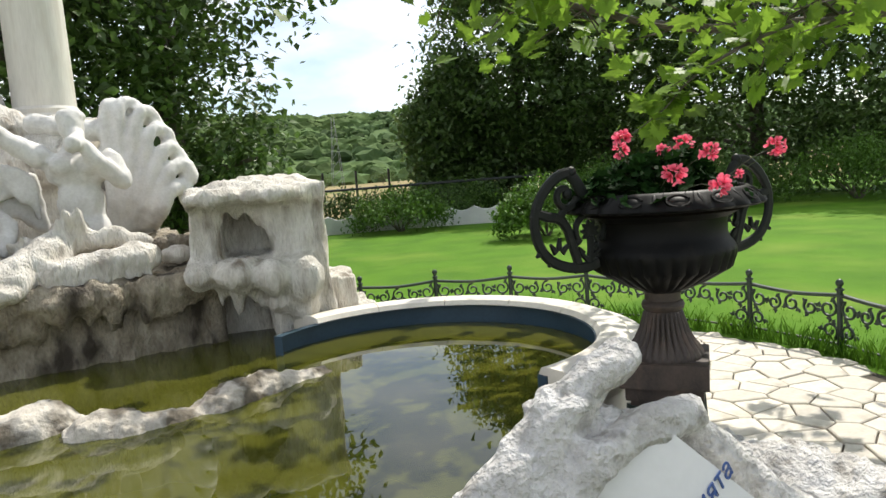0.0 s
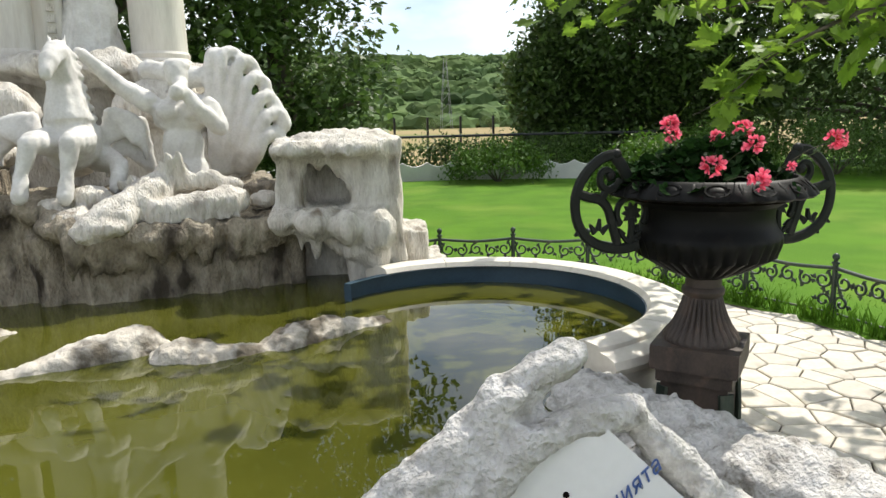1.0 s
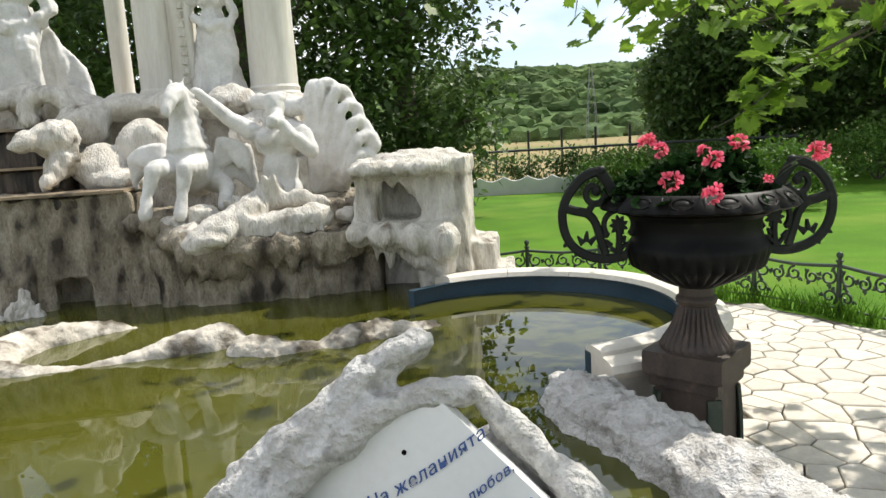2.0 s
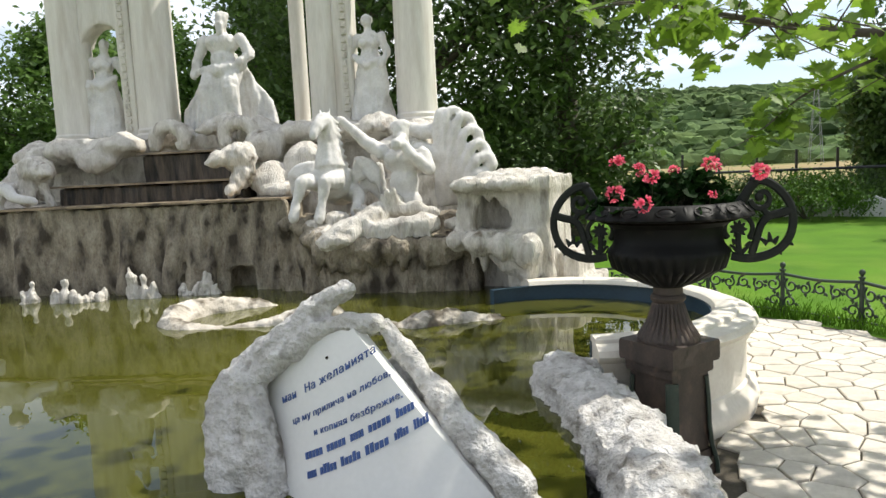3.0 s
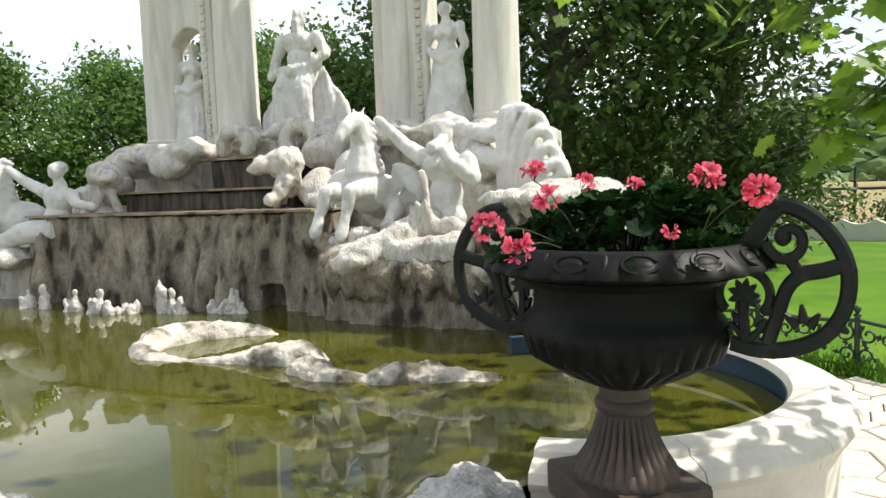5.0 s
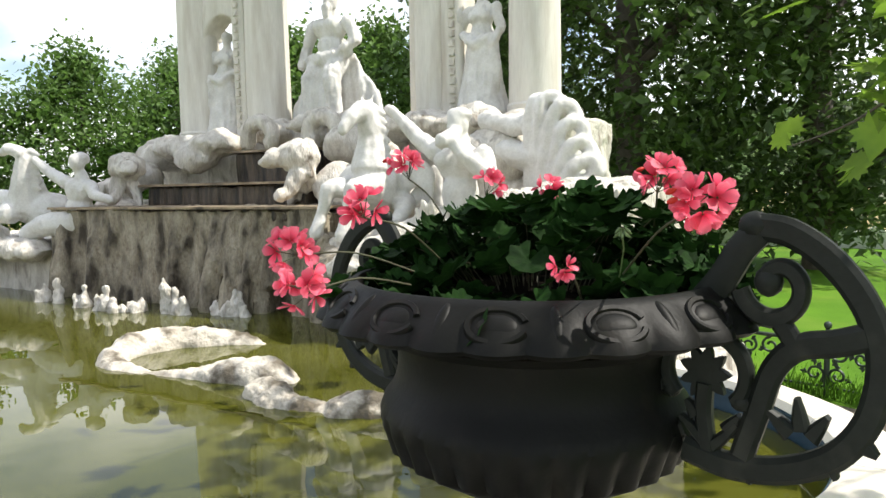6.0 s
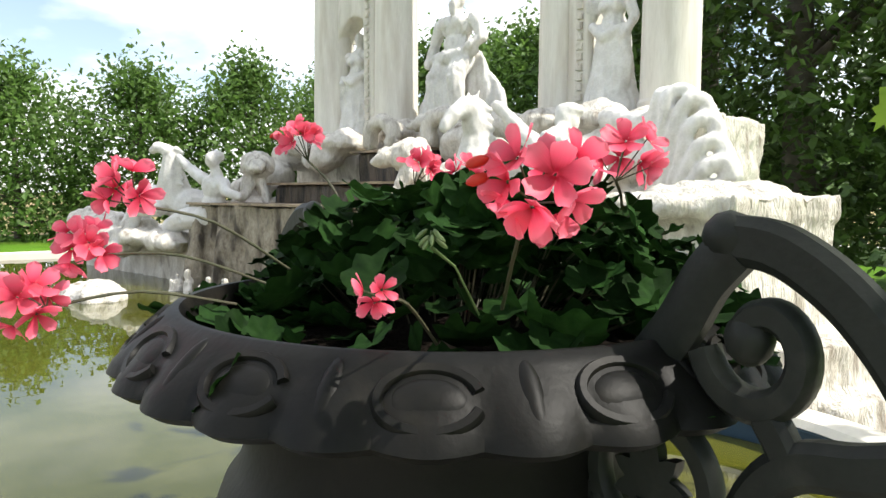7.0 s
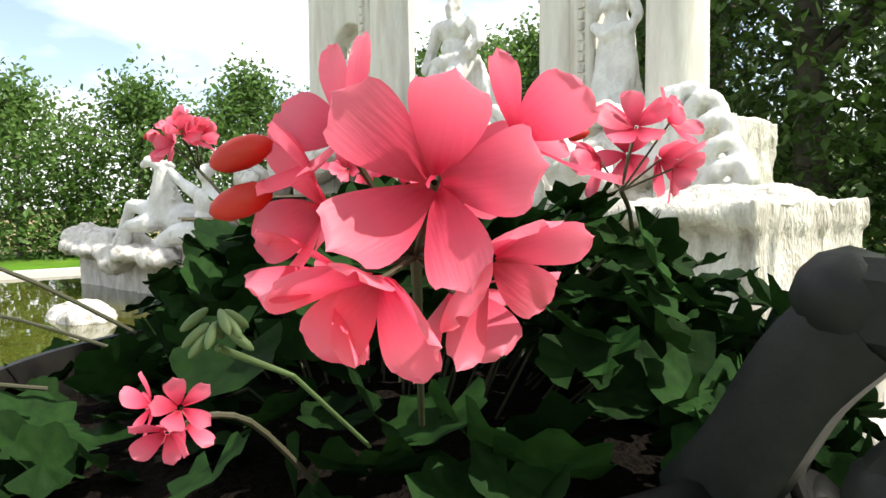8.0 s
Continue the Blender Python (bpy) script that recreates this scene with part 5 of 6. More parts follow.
def build_plaque():
    rockp = thing("inscribed_rock", "white carved rock roll framing a smooth plaque with blue lettering", "inscribed rock", pose(-0.77, -1.10, 0.805) @ Matrix.Scale(0.98, 4))
    bm = bmesh.new()
    # upper fold, from the rounded tip down to the swollen end
    upper = bez([(-0.092, 0.01, 0.098), (-0.17, 0.01, 0.052), (-0.26, -0.01, -0.02), (-0.36, -0.02, -0.095), (-0.44, -0.03, -0.165)], 3)
    chain(bm, upper, [0.028 + 0.026 * i / (len(upper) - 1) for i in range(len(upper))])
    # lower fold, ending in the lobe
    lower = bez([(0.0, 0.0, 0.0), (-0.08, -0.022, 0.004), (-0.17, -0.034, -0.025), (-0.27, -0.042, -0.085), (-0.36, -0.055, -0.15)], 3)
    chain(bm, lower, [0.030 + 0.012 * i / (len(lower) - 1) for i in range(len(lower))])
    chain(bm, [(-0.16, 0.0, 0.01), (-0.24, -0.01, -0.04), (-0.33, -0.03, -0.11)], [0.028, 0.034, 0.04])
    # swollen left end falling to the water
    chain(bm, [(-0.45, -0.04, -0.17), (-0.49, -0.06, -0.24), (-0.46, -0.09, -0.34), (-0.44, -0.10, -0.52)], [0.055, 0.062, 0.07, 0.09])
    chain(bm, [(-0.40, -0.07, -0.17), (-0.36, -0.10, -0.26), (-0.31, -0.13, -0.38), (-0.30, -0.15, -0.52)], [0.05, 0.058, 0.06, 0.07])
    chain(bm, [(-0.45, -0.07, -0.26), (-0.38, -0.12, -0.42)], [0.06, 0.075])
    # hidden body behind the board
    chain(bm, [(-0.2, 0.02, -0.14), (-0.2, 0.05, -0.33), (-0.2, 0.05, -0.52)], [0.06, 0.13, 0.18])
    part("rock_roll", sculpt(bm, "rock_roll", 0.008, [(0.008, (7, 7, 7), 0), (0.010, (10, 30, 30), 3), (0.005, (30, 44, 44), 5), (0.003, (70, 70, 60), 6)], 1), CARVED, rockp)
    # ribbed flank falling towards the coping
    bm = bmesh.new()
    ridge = bez([(0.015, 0.03, -0.015), (0.09, 0.02, -0.10), (0.18, -0.01, -0.20), (0.29, -0.05, -0.30), (0.42, -0.10, -0.40)], 4)
    chain(bm, ridge, [0.022 + 0.038 * i / (len(ridge) - 1) for i in range(len(ridge))])
    for k in range(11):
        p = ridge[k + 1]
        chain(bm, [p + Vector((0.0, 0.0, 0.02)), p + Vector((0.035, 0.035, -0.05)), p + Vector((0.05, 0.05, -0.16))], [0.014, 0.016, 0.02])
    chain(bm, [(0.05, 0.08, -0.15), (0.10, 0.08, -0.34), (0.12, 0.05, -0.52)], [0.06, 0.12, 0.18])
    chain(bm, [(0.20, 0.03, -0.28), (0.30, 0.0, -0.42), (0.34, 0.0, -0.54)], [0.06, 0.10, 0.14])
    part("ribbed_flank", sculpt(bm, "ribbed_flank", 0.009, [(0.012, (9, 9, 9), 2), (0.008, (34, 34, 14), 3), (0.004, (60, 60, 50), 6)], 2), CARVED, rockp, "ribbed white flank")
    # the bowed board below the folds
    o = Vector((-0.335, -0.035, -0.135))
    ux = Vector((0.93, -0.04, 0.34)).normalized()
    uy = Vector((0.24, -0.34, -0.90)).normalized()
    un = ux.cross(-uy).normalized()

    def skin(s, t):
        return 0.012 - 0.8 * (s - 0.2) ** 2

    bm = bmesh.new()
    rows = []
    for j in range(17):
        row = []
        for i in range(21):
            t = -0.03 + 0.60 * j / 16
            s = -0.08 + (0.385 + 0.55 * (t + 0.03)) * i / 20
            row.append(bm.verts.new(o + ux * s + uy * t + un * skin(s, t)))
        rows.append(row)
    for p, q in zip(rows, rows[1:]):
        for i in range(20):
            bm.faces.new((p[i], p[i + 1], q[i + 1], q[i]))
    g = bmesh.ops.extrude_face_region(bm, geom=bm.faces[:])
    bmesh.ops.translate(bm, verts=[v for v in g["geom"] if isinstance(v, bmesh.types.BMVert)], vec=-un * 0.06)
    bmesh.ops.recalc_face_normals(bm, faces=bm.faces[:])
    board = part("board", bm, BOARD, rockp, "smooth white painted board")

    def lay(me, s0, t0, rise):
        for v in me.vertices:
            s = s0 + v.co.x
            t = t0 - v.co.y - rise * max(0.0, s - s0) ** 2
            v.co = o + ux * s + uy * t + un * (skin(s, t) + 0.0015 + v.co.z)
        return me

    for words, size, s0, t0 in (("ман   На желанията", 0.034, 0.02, 0.115), ("ца му прилича на любов,", 0.026, 0.06, 0.185), ("и копняя безбрежие,", 0.026, 0.14, 0.235)):
        part("inscription", lay(text_mesh(words, size), s0, t0, 0.45), INK, board, "blue painted inscription", smooth=False)
    for row in range(2):
        bm = bmesh.new()
        x, rnd = 0.0, random.Random(row)
        while x < 0.34:
            w = rnd.uniform(0.03, 0.075)
            n = 5
            for k in range(n):
                box(bm, x + w * k / n, x + w * (k + 0.72) / n, -0.002, 0.017 + 0.006 * (rnd.random() < 0.25), -0.0015, 0.0015)
            x += w + 0.014
        me = mesh_of(bm, "writing_bar", False)
        part("writing_bar", lay(me, 0.10, 0.29 + 0.052 * row, 0.45), INK, board, "row of unreadable blue writing", smooth=False)
    # no real hole: a bead in the soil colour paints its inner shade
    bm = bmesh.new()
    ell(bm, o + ux * 0.215 + uy * 0.035 + un * skin(0.215, 0.035), (0.005, 0.005, 0.005))
    part("drill_hole_shade", bm, SOIL_AND_SHADE, board, "small dark bead painted as the shade inside a drill hole")


build_plaque()


# ---- ornamental fence round the lawn ----
def fence_post():
    p = thing("fence_post", "short dark green iron fence post with a ball finial", "fence post", group="fence posts")
    bm = lathe([(0.016, -0.03, 0, 0), (0.016, 0.36, 0, 0), (0.024, 0.362, 0, 0), (0.024, 0.372, 0, 0), (0.012, 0.376, 0, 0), (0.012, 0.385, 0, 0)], 10)
    part("shaft", bm, FENCE, p)
    bm = bmesh.new()
    ell(bm, (0, 0, 0.405), (0.022, 0.022, 0.024))
    part("finial", bm, FENCE, p)
    return p


def fence_panel(w):
    f = thing("iron_railing", "dark green cast-iron railing of leafy scrolls below a rail", "railing", group="railings")
    bm = bmesh.new()
    sweep(bm, bez([(0, 0, 0.335), (w / 2, 0, 0.315), (w, 0, 0.335)], 6), 0.011, 0.013)
    part("top_rail", bm, FENCE, f)
    bm = bmesh.new()
    sweep(bm, [(0, 0, 0.05), (w / 2, 0, 0.05), (w, 0, 0.05)], 0.007, 0.009)
    part("bottom_rail", bm, FENCE, f)
    for k, (x, z, r, s, a) in enumerate(((0.07, 0.25, 0.055, 1, 2.2), (0.06, 0.12, 0.05, -1, 4.0), (0.18, 0.24, 0.045, -1, 0.9), (0.30, 0.25, 0.05, 1, 1.6), (0.42, 0.24, 0.045, 1, 2.2), (0.53, 0.25, 0.055, -1, 0.9), (0.54, 0.12, 0.05, 1, 5.4))):
        bm = bmesh.new()
        sweep(bm, spiral(x, z, r, r * 0.3, a, 1.2 * s, 16), 0.007, 0.008)
        for q in range(3):
            b = a + q * 1.9
            sweep(bm, [(x + r * 0.9 * math.cos(b), 0, z + r * 0.9 * math.sin(b)), (x + r * 1.25 * math.cos(b + 0.2), 0, z + r * 1.25 * math.sin(b + 0.2)), (x + r * 1.5 * math.cos(b + 0.1), 0, z + r * 1.5 * math.sin(b + 0.1))], 0.016, 0.005, taper=0.2)
        part("scroll", bm, FENCE, f)
    return f


def build_fence():
    R, step = 2.5, 13.8
    post, panel = fence_post(), fence_panel(2 * 2.5 * math.sin(radians(13.8 / 2)))
    first = True
    for k in range(12):
        a = radians(112 - step * k)
        p = Vector((BAY.x + R * math.cos(a), BAY.y + R * math.sin(a), GROUND))
        b = a - radians(step)
        q = Vector((BAY.x + R * math.cos(b), BAY.y + R * math.sin(b), GROUND))
        turn = math.degrees(math.atan2(q.y - p.y, q.x - p.x))
        m, n = pose(*p, 0, 0, turn), pose(*p, 0, 0, turn)
        if first:
            post.matrix_basis, panel.matrix_basis, first = m, n, False
        else:
            copy_thing(post, m)
            copy_thing(panel, n)


build_fence()


def leaf_cloud(name, centres, per, spread, size, material, parent=None, seed=0, droop=0.6, kind="stuff", squash=1.0):
    """Many small bent leaves round cluster centres, as one mesh."""
    rs = np.random.RandomState(seed)
    c = np.repeat(np.asarray(centres, float), per, axis=0)
    n = len(c)
    c = c + rs.normal(0, 1, (n, 3)) * spread * np.array([1, 1, squash])
    s = size * rs.uniform(0.6, 1.3, n)
    yaw, tilt, roll = rs.uniform(0, 2 * np.pi, n), rs.normal(0, droop, n), rs.normal(0, droop, n)
    fx = np.stack([np.cos(yaw) * np.cos(tilt), np.sin(yaw) * np.cos(tilt), -np.sin(np.abs(tilt))], 1)
    side = np.stack([-np.sin(yaw) * np.cos(roll), np.cos(yaw) * np.cos(roll), np.sin(roll)], 1)
    up = np.cross(fx, side)
    quad = [(-0.5, 0, 0), (-0.1, 0.32, 0.06), (0.5, 0, -0.05), (-0.1, -0.32, 0.06)]
    verts = np.stack([c + s[:, None] * (fx * a + side * b + up * d) for a, b, d in quad], 1).reshape(-1, 3)
    idx = np.arange(n)[:, None] * 4
    faces = np.concatenate([idx + np.array([[0, 1, 2]]), idx + np.array([[0, 2, 3]])], 0)
    me = bpy.data.meshes.new(name)
    me.from_pydata(verts.tolist(), [], faces.tolist())
    ob = part(name, me, material, parent)
    return tagged(ob, kind=kind)


def tree(x, y, h, r, label, seed, material=TREELEAF, low=0.12, clusters=150, per=80, size=0.15, lean=0.0):
    rs = random.Random(seed)
    t = thing("tree", label, "tree", pose(x, y, GROUND), "trees round the garden")
    bm = bmesh.new()
    chain(bm, [(0, 0, -0.1), (0.03 * h * rs.uniform(-1, 1), 0, h * 0.4), (0, 0.03 * h * rs.uniform(-1, 1), h * 0.85)], [0.028 * h, 0.02 * h, 0.006 * h])
    part("trunk", bm, BARK, t)
    centres = []
    for k in range(clusters):
        z = low + (1 - low) * rs.random() ** 0.9
        prof = math.sin(min(1.0, (z - low) / (1 - low) * 0.92 + 0.12) * math.pi) ** 0.65
        a = rs.uniform(0, 2 * math.pi)
        rr = r * prof * (0.45 + 0.6 * rs.random() ** 0.5) * (1 + 0.25 * math.sin(3 * a + seed) + 0.15 * math.sin(7 * z + seed))
        centres.append((rr * math.cos(a), rr * math.sin(a), h * z))
    for k in range(12):
        c = Vector(centres[k * (clusters // 12)])
        b = bmesh.new()
        chain(b, [(0, 0, c.z * 0.75), c * 0.5 + Vector((0, 0, c.z * 0.42)), c], [0.009 * h, 0.006 * h, 0.003 * h])
        part("limb", b, BARK, t)
    leaf_cloud("crown", centres, per, r * 0.16, size, material, t, seed)
    return t


def build_trees():
    dark = "dense dark green broadleaf tree behind the fountain"
    for k, (x, y, h, r) in enumerate(((-1.75, 10.0, 8.5, 1.75), (-4.2, 9.2, 9.0, 2.2), (-6.6, 10.5, 8.0, 2.2))):
        tree(x, y, h, r, dark, 3 + k, TREELEAF, 0.06, 220, 95, 0.16)
    for k, (x, y, h, r) in enumerate(((-9.4, 11.5, 5.8, 1.7), (-11.6, 11.0, 4.9, 1.9), (-14.0, 10.2, 5.0, 1.8), (-16.4, 8.8, 4.3, 2.0), (-18.2, 6.6, 4.6, 2.0), (-19.6, 4.0, 4.4, 2.1), (-20.4, 1.2, 4.2, 2.2), (-11.0, 14.5, 6.2, 1.9), (-15.5, 13.0, 5.6, 2.0), (-19.5, 10, 5.0, 2.2))):
        tree(x, y, h, r, "fresh green slender tree against the open sky", 20 + k, TREELEAF_B, 0.03, 130, 85, 0.17)
    for k, (x, y, h, r) in enumerate(((6.0, 18.0, 4.4, 1.7), (7.6, 17.0, 8.0, 2.4), (9.6, 15.5, 8.5, 2.6), (12.8, 13.0, 8.0, 2.6), (15.2, 9.5, 8.5, 2.6))):
        tree(x, y, h, r, "large broadleaf tree at the edge of the lawn", 40 + k, TREELEAF, 0.04, 220, 110, 0.19)


build_trees()


def shrub(x, y, r, h, label, seed, material=SHRUBLEAF):
    rs = random.Random(seed)
    s = thing("shrub", label, "shrub", pose(x, y, GROUND), "shrubs by the lawn")
    bm = bmesh.new()
    for k in range(6):
        a = k * 1.05
        chain(bm, [(0, 0, -0.05), (r * 0.5 * math.cos(a), r * 0.5 * math.sin(a), h * 0.6)], [0.025, 0.008])
    part("branchwork", bm, BARK, s)
    cs = []
    for k in range(60):
        a, u = rs.uniform(0, 6.28), rs.random() ** 0.5
        cs.append((r * u * math.cos(a), r * u * math.sin(a), h * (0.15 + 0.8 * math.sqrt(max(0, 1 - u * u)) * rs.uniform(0.6, 1.0))))
    leaf_cloud("leaves", cs, 110, r * 0.13, 0.075, material, s, seed, 0.9)


shrub(4.0, 8.6, 0.85, 0.95, "rounded bright green shrub on the lawn", 1)
shrub(2.5, 12.5, 1.0, 0.8, "low green shrub at the edge of the lawn", 2)
shrub(7.6, 12.2, 1.2, 1.1, "loose green shrub below the trees", 3)
shrub(9.5, 11.0, 1.3, 1.2, "loose green shrub below the trees", 4, TREELEAF_B)
shrub(4.6, 14.5, 1.1, 0.9, "low green shrub below the trees", 5, TREELEAF_B)
shrub(11.5, 9.0, 1.4, 1.2, "spreading green shrub below the trees", 6)


def build_low_wall():
    bm = bmesh.new()
    n, R = 420, 12.6
    rows = []
    for k in range(n + 1):
        a = radians(170 - 105 * k / n)
        u = (k % 10) / 10
        top = 0.27 + 0.10 * (abs(2 * u - 1) ** 1.8)
        row = []
        for r, z in ((R, GROUND - 0.05), (R, top), (R + 0.18, top), (R + 0.18, GROUND - 0.05)):
            row.append(bm.verts.new((BAY.x + r * math.cos(a), BAY.y + r * math.sin(a), z)))
        rows.append(row)
    for a, b in zip(rows, rows[1:]):
        for i in range(3):
            bm.faces.new((a[i], b[i], b[i + 1], a[i + 1]))
    bmesh.ops.recalc_face_normals(bm, faces=bm.faces[:])
    tagged(part("scalloped_wall", bm, LIMEWALL, smooth=False), "low whitewashed garden wall with a scalloped top", "garden wall", kind="structure")
    # clipped hedge with a dark rail beyond the wall
    h = thing("hedge", "dark clipped hedge strip behind the white wall", "hedge")
    cs = []
    rs = random.Random(8)
    for k in range(260):
        a = radians(rs.uniform(62, 112))
        cs.append((BAY.x + 14.2 * math.cos(a), BAY.y + 14.2 * math.sin(a), rs.uniform(0.1, 0.75)))
    leaf_cloud("leaves", cs, 40, 0.14, 0.1, TREELEAF, h, 8, 0.9)
    bm = bmesh.new()
    pts = [(BAY.x + 14.0 * math.cos(radians(a)), BAY.y + 14.0 * math.sin(radians(a)), 0.92) for a in range(60, 115, 3)]
    sweep(bm, pts, 0.05, 0.03, plane="xy")
    part("rail", bm, DARKMETAL, h, "black rail")
    post = thing("boundary_post", "thin black boundary fence post in the meadow", "fence post", group="boundary posts")
    bm = bmesh.new()
    box(bm, -0.04, 0.04, -0.04, 0.04, -0.1, 1.5)
    bmesh.ops.bevel(bm, geom=bm.edges[:], offset=0.008, segments=1)
    part("shaft", bm, DARKMETAL, post, smooth=False)
    for k in range(26):
        m = pose(-6 + 1.25 * k, 25 - 0.12 * k, GROUND, 0, 0, 0)
        if k:
            copy_thing(post, m)
        else:
            post.matrix_basis = m


build_low_wall()


def build_hill():
    bm = bmesh.new()
    nx, ny = 70, 22
    rows = []

    def height(x, y):
        t = min(1.0, max(0.0, (y - 150) / 200))
        return (t * t * (3 - 2 * t)) * (32 + 6 * noise.noise((x * 0.006, 3, 1)) - 0.018 * x) + 1.2 * noise.noise((x * 0.03, y * 0.03, 0)) * t

    for j in range(ny + 1):
        rows.append([])
        for i in range(nx + 1):
            x, y = -420 + 900 * i / nx, 148 + 260 * j / ny
            rows[-1].append(bm.verts.new((x, y, GROUND - 0.4 + height(x, y))))
    for j in range(ny):
        for i in range(nx):
            bm.faces.new((rows[j][i], rows[j][i + 1], rows[j + 1][i + 1], rows[j + 1][i]))
    tagged(part("hill", bm, HILL), "long wooded green hill beyond the meadow", "hill", kind="structure")
    rs = np.random.RandomState(4)
    tmp = bmesh.new()
    bmesh.ops.create_icosphere(tmp, subdivisions=2, radius=1)
    tv = np.array([v.co[:] for v in tmp.verts])
    tf = np.array([[v.index for v in f.verts] for f in tmp.faces])
    tmp.free()
    vs, fs, n = [], [], 0
    for k in range(4200):
        x, y = rs.uniform(-260, 330), 150 + 205 * rs.rand() ** 0.8
        s = rs.uniform(1.2, 3.4)
        bump = 1 + 0.75 * (rs.rand(len(tv), 1) - 0.5)
        vs.append(tv * bump * [s * rs.uniform(0.9, 1.6), s, s * rs.uniform(0.6, 1.0)] + [x, y, height(x, y) + s * 0.2])
        fs.append(tf + n)
        n += len(tv)
    me = bpy.data.meshes.new("hill_woods")
    me.from_pydata(np.concatenate(vs).tolist(), [], np.concatenate(fs).tolist())
    tagged(part("hill_woods", me, HILL), "mixed green woodland and scrub covering the hill", "woodland", kind="stuff")
    py = thing("pylon", "slender grey lattice mast in the meadow", "mast", pose(26, 150, GROUND))
    for sx, sy in ((-1, -1), (1, -1), (1, 1), (-1, 1)):
        b = bmesh.new()
        chain(b, [(1.2 * sx, 1.2 * sy, 0), (0.25 * sx, 0.25 * sy, 15)], [0.06, 0.045])
        part("leg", b, MASTGREY, py)
    for k in range(7):
        b = bmesh.new()
        f = 1 - 0.85 * k / 7
        z = 2 * k
        chain(b, [(-1.2 * f, -1.2 * f, z), (1.1 * f, -1.1 * f, z + 1.9)], [0.04, 0.04])
        part("brace", b, MASTGREY, py)
    for k, (x, y, r) in enumerate(((18, 118, 2.0), (30, 125, 2.4), (42, 122, 1.6), (8, 128, 1.8))):
        shrub(x, y, r, r * 1.1, "dark bush standing in the dry meadow", 60 + k, TREELEAF)


build_hill()


# ---- plane tree hanging over the urn ----
def plane_leaf(bm, m, s):
    outline = [(0, 0), (-0.06, 0.12), (-0.28, 0.2), (-0.12, 0.30), (-0.34, 0.46), (0.02, 0.44), (0.0, 0.62), (0.16, 0.52), (0.24, 0.78), (0.36, 0.58), (0.52, 0.66), (0.5, 0.46), (0.72, 0.4), (0.64, 0.26), (1.0, 0.0)]
    pts = outline + [(x, -y) for x, y in outline[-2:0:-1]]
    ring = [bm.verts.new(m @ Vector((x * s, y * s * 0.85, -0.12 * s * (x * x + y * y) + 0.05 * s * abs(y)))) for x, y in pts]
    c = bm.verts.new(m @ Vector((0.3 * s, 0, -0.02 * s)))
    n = len(ring)
    for i in range(n):
        bm.faces.new((c, ring[i], ring[(i + 1) % n]))


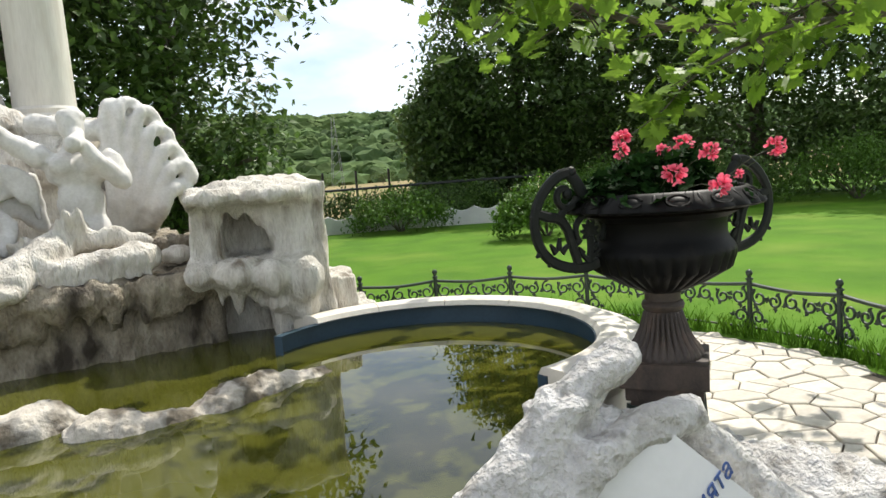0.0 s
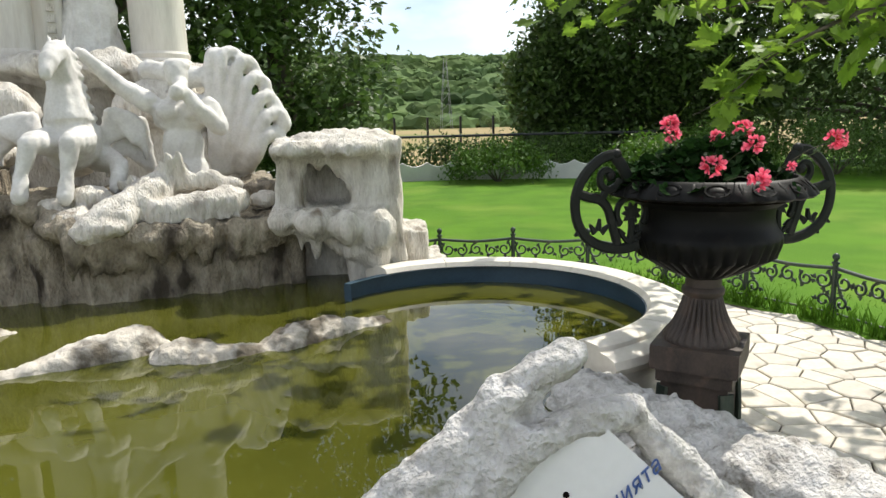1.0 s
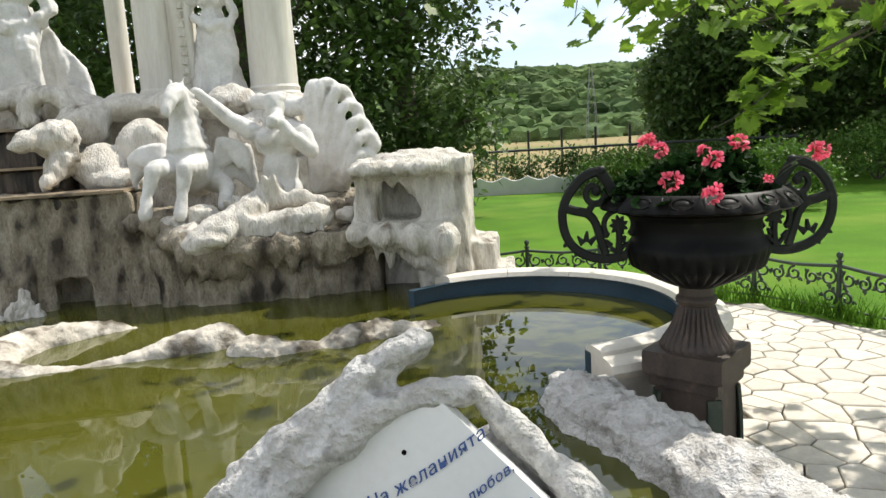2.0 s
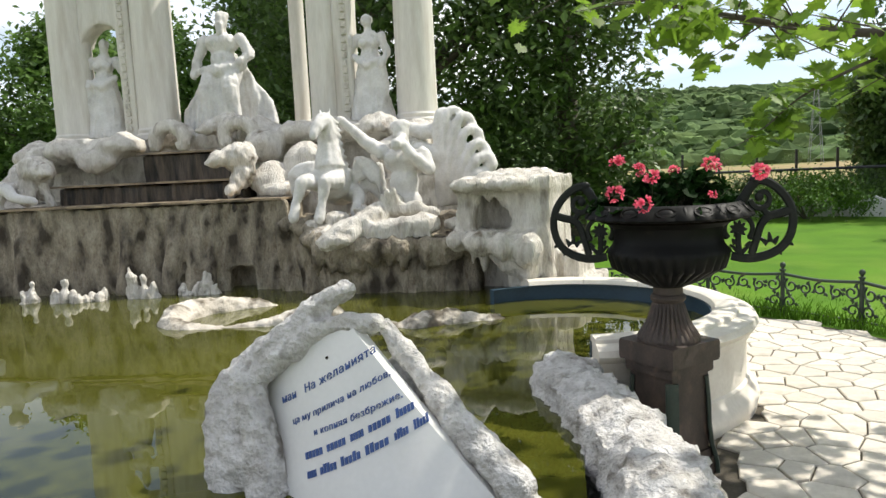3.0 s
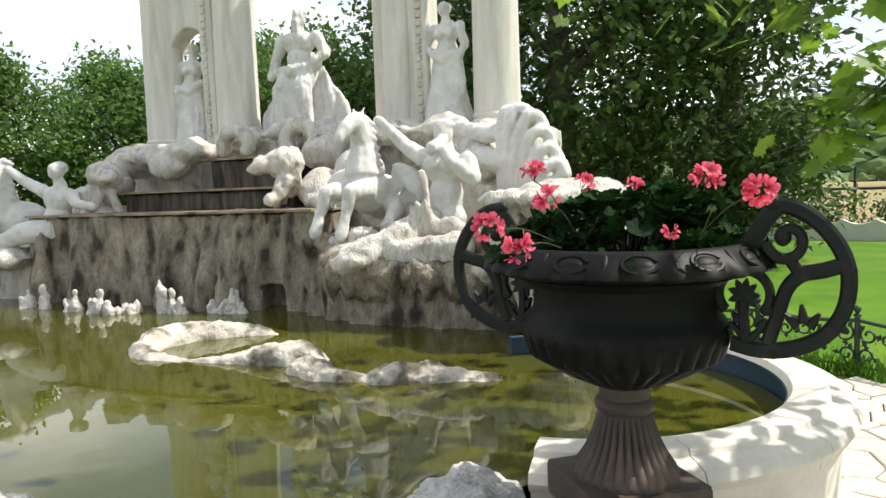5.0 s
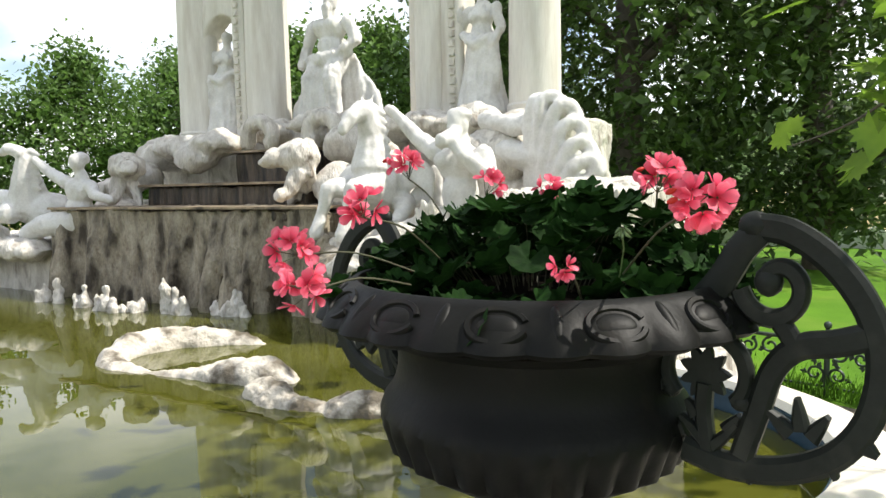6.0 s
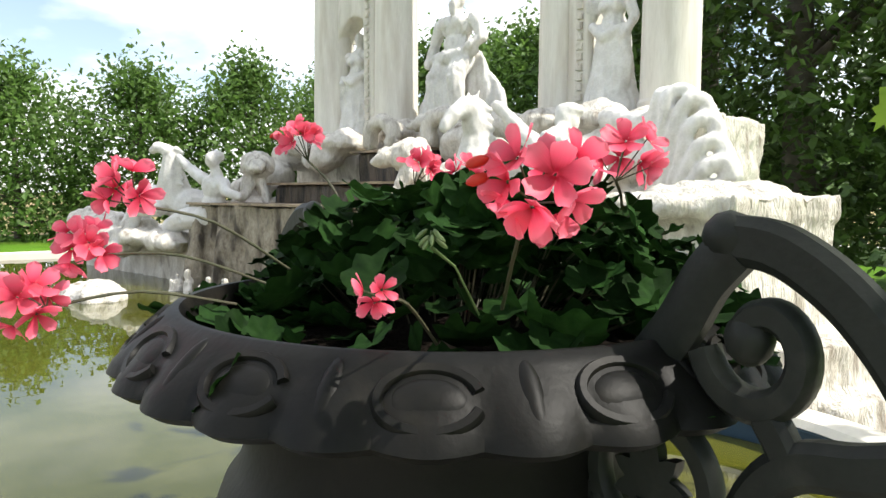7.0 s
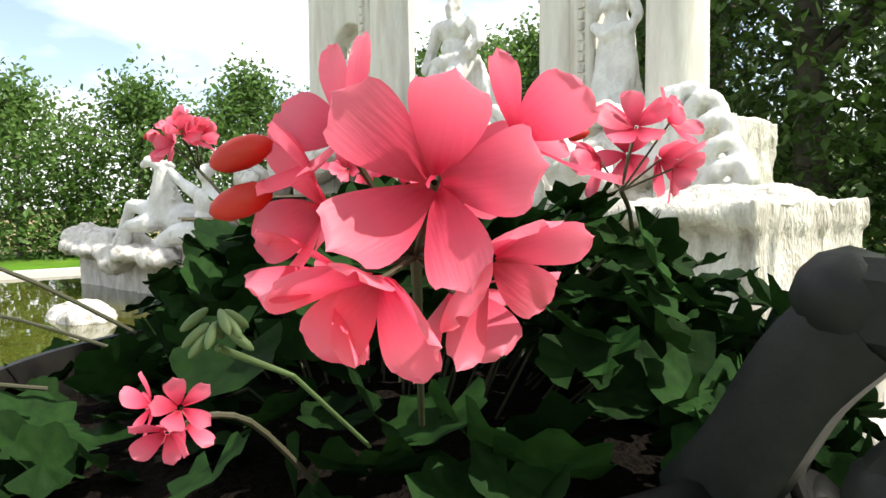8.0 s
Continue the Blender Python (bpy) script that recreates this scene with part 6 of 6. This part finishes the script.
def build_plane_tree():
    rs = random.Random(17)
    t = thing("plane_tree", "plane tree with sunlit lobed leaves hanging over the urn", "tree", pose(0, 0, 0))
    bm = bmesh.new()
    chain(bm, [(3.9, -0.2, GROUND - 0.1), (3.8, -0.1, 1.2), (3.6, 0.1, 2.4), (3.5, 0.2, 4.2)], [0.2, 0.17, 0.14, 0.08])
    part("trunk", bm, BARK, t)
    limbs = [[(3.62, 0.1, 2.1), (2.4, 0.35, 1.85), (1.5, 0.62, 1.74), (0.9, 1.0, 1.78), (0.2, 1.3, 2.02), (-0.5, 1.55, 2.3)],
             [(3.6, 0.1, 2.4), (2.3, 1.0, 2.3), (1.3, 1.7, 2.25), (0.4, 2.2, 2.35)],
             [(3.6, 0.1, 2.7), (2.2, 0.0, 2.75), (1.2, -0.2, 2.85), (0.3, -0.3, 2.95), (-0.5, -0.5, 3.0)],
             [(3.6, 0.1, 2.6), (2.6, -0.8, 2.75), (1.6, -1.2, 2.85), (0.8, -1.3, 2.9)],
             [(1.5, 0.62, 1.74), (1.0, 0.5, 1.66), (0.6, 0.5, 1.5), (0.42, 0.5, 1.36)],
             [(0.2, 1.3, 2.02), (0.1, 0.9, 1.95), (0.0, 0.6, 1.82)],
             [(0.42, 0.5, 1.36), (0.32, 0.52, 1.29), (0.22, 0.5, 1.25)]]
    # third and fourth limbs, out of view, are added dense to shade the urn
    dens = [410, 220, 420, 460, 64, 60, 7]
    widths = [0.04, 0.035, 0.035, 0.03, 0.012, 0.012, 0.004]
    bm = bmesh.new()
    stalks = bmesh.new()
    for limb, count, w in zip(limbs, dens, widths):
        path = bez(limb, 5)
        b = bmesh.new()
        chain(b, path, [w * (1 - 0.8 * i / (len(path) - 1)) for i in range(len(path))])
        part("branch", b, BARK, t)
        for k in range(count):
            i = min(len(path) - 1, int((0.12 + 0.88 * rs.random()) * (len(path) - 1) + 0.5))
            p = path[i]
            small = w < 0.013
            if small:
                q = p + Vector((rs.gauss(0, 0.06), rs.gauss(0, 0.06), rs.gauss(0.0, 0.05)))
            else:
                # wider spread on those unseen limbs, to block more skylight
                wide = 0.45 if p.z > 2.55 and p.y < 0.1 else 0.3
                q = p + Vector((rs.gauss(0, wide), rs.gauss(0, wide), rs.gauss(0.08, 0.17)))
            if q.z < 1.42 and not small:
                continue
            if w == 0.004:
                q = p + Vector((rs.gauss(0, 0.03), rs.gauss(0, 0.03), rs.gauss(-0.01, 0.025)))
            s = rs.uniform(0.06, 0.10) if small else rs.uniform(0.07, 0.125)
            if k % 4 == 0 and not small:
                d = q - p
                bmesh.ops.create_cone(stalks, segments=5, radius1=0.006, radius2=0.002, depth=d.length, matrix=Matrix.Translation((p + q) / 2) @ d.to_track_quat("Z", "Y").to_matrix().to_4x4())
            plane_leaf(bm, Matrix.Translation(q) @ Euler((rs.gauss(0, 0.5), rs.gauss(0.45, 0.45), rs.uniform(0, 6.28))).to_matrix().to_4x4(), s)
    tagged(part("foliage", bm, PLANE, t), kind="stuff")
    tagged(part("twig_mass", stalks, BARK, t), kind="stuff")


build_plane_tree()


def build_verge():
    rs = np.random.RandomState(6)
    vs, fs = [], []
    n = 0
    for k in range(5200):
        a = math.radians(rs.uniform(-50, 120))
        r = 2.5 + abs(rs.normal(0, 0.07)) - 0.1
        if k % 3 == 0:
            r = rs.uniform(2.4, 3.4)
        x, y = BAY.x + r * math.cos(a), BAY.y + r * math.sin(a)
        h = rs.uniform(0.04, 0.15) if r < 2.65 else rs.uniform(0.02, 0.05)
        b, lean = rs.uniform(0, 6.28), rs.uniform(0.1, 0.6) * h
        dx, dy = math.cos(b), math.sin(b)
        w = 0.004
        vs += [(x - dy * w, y + dx * w, GROUND), (x + dy * w, y - dx * w, GROUND), (x + dx * lean * 0.4, y + dy * lean * 0.4, GROUND + h * 0.6), (x + dx * lean, y + dy * lean, GROUND + h)]
        fs += [(n, n + 1, n + 2), (n + 2, n + 1, n + 3)]
        n += 4
    me = bpy.data.meshes.new("verge_grass")
    me.from_pydata(vs, [], fs)
    tagged(part("verge_grass", me, BLADE), "long green grass growing through the fence foot", "grass", kind="stuff")


build_verge()

build_pavement()
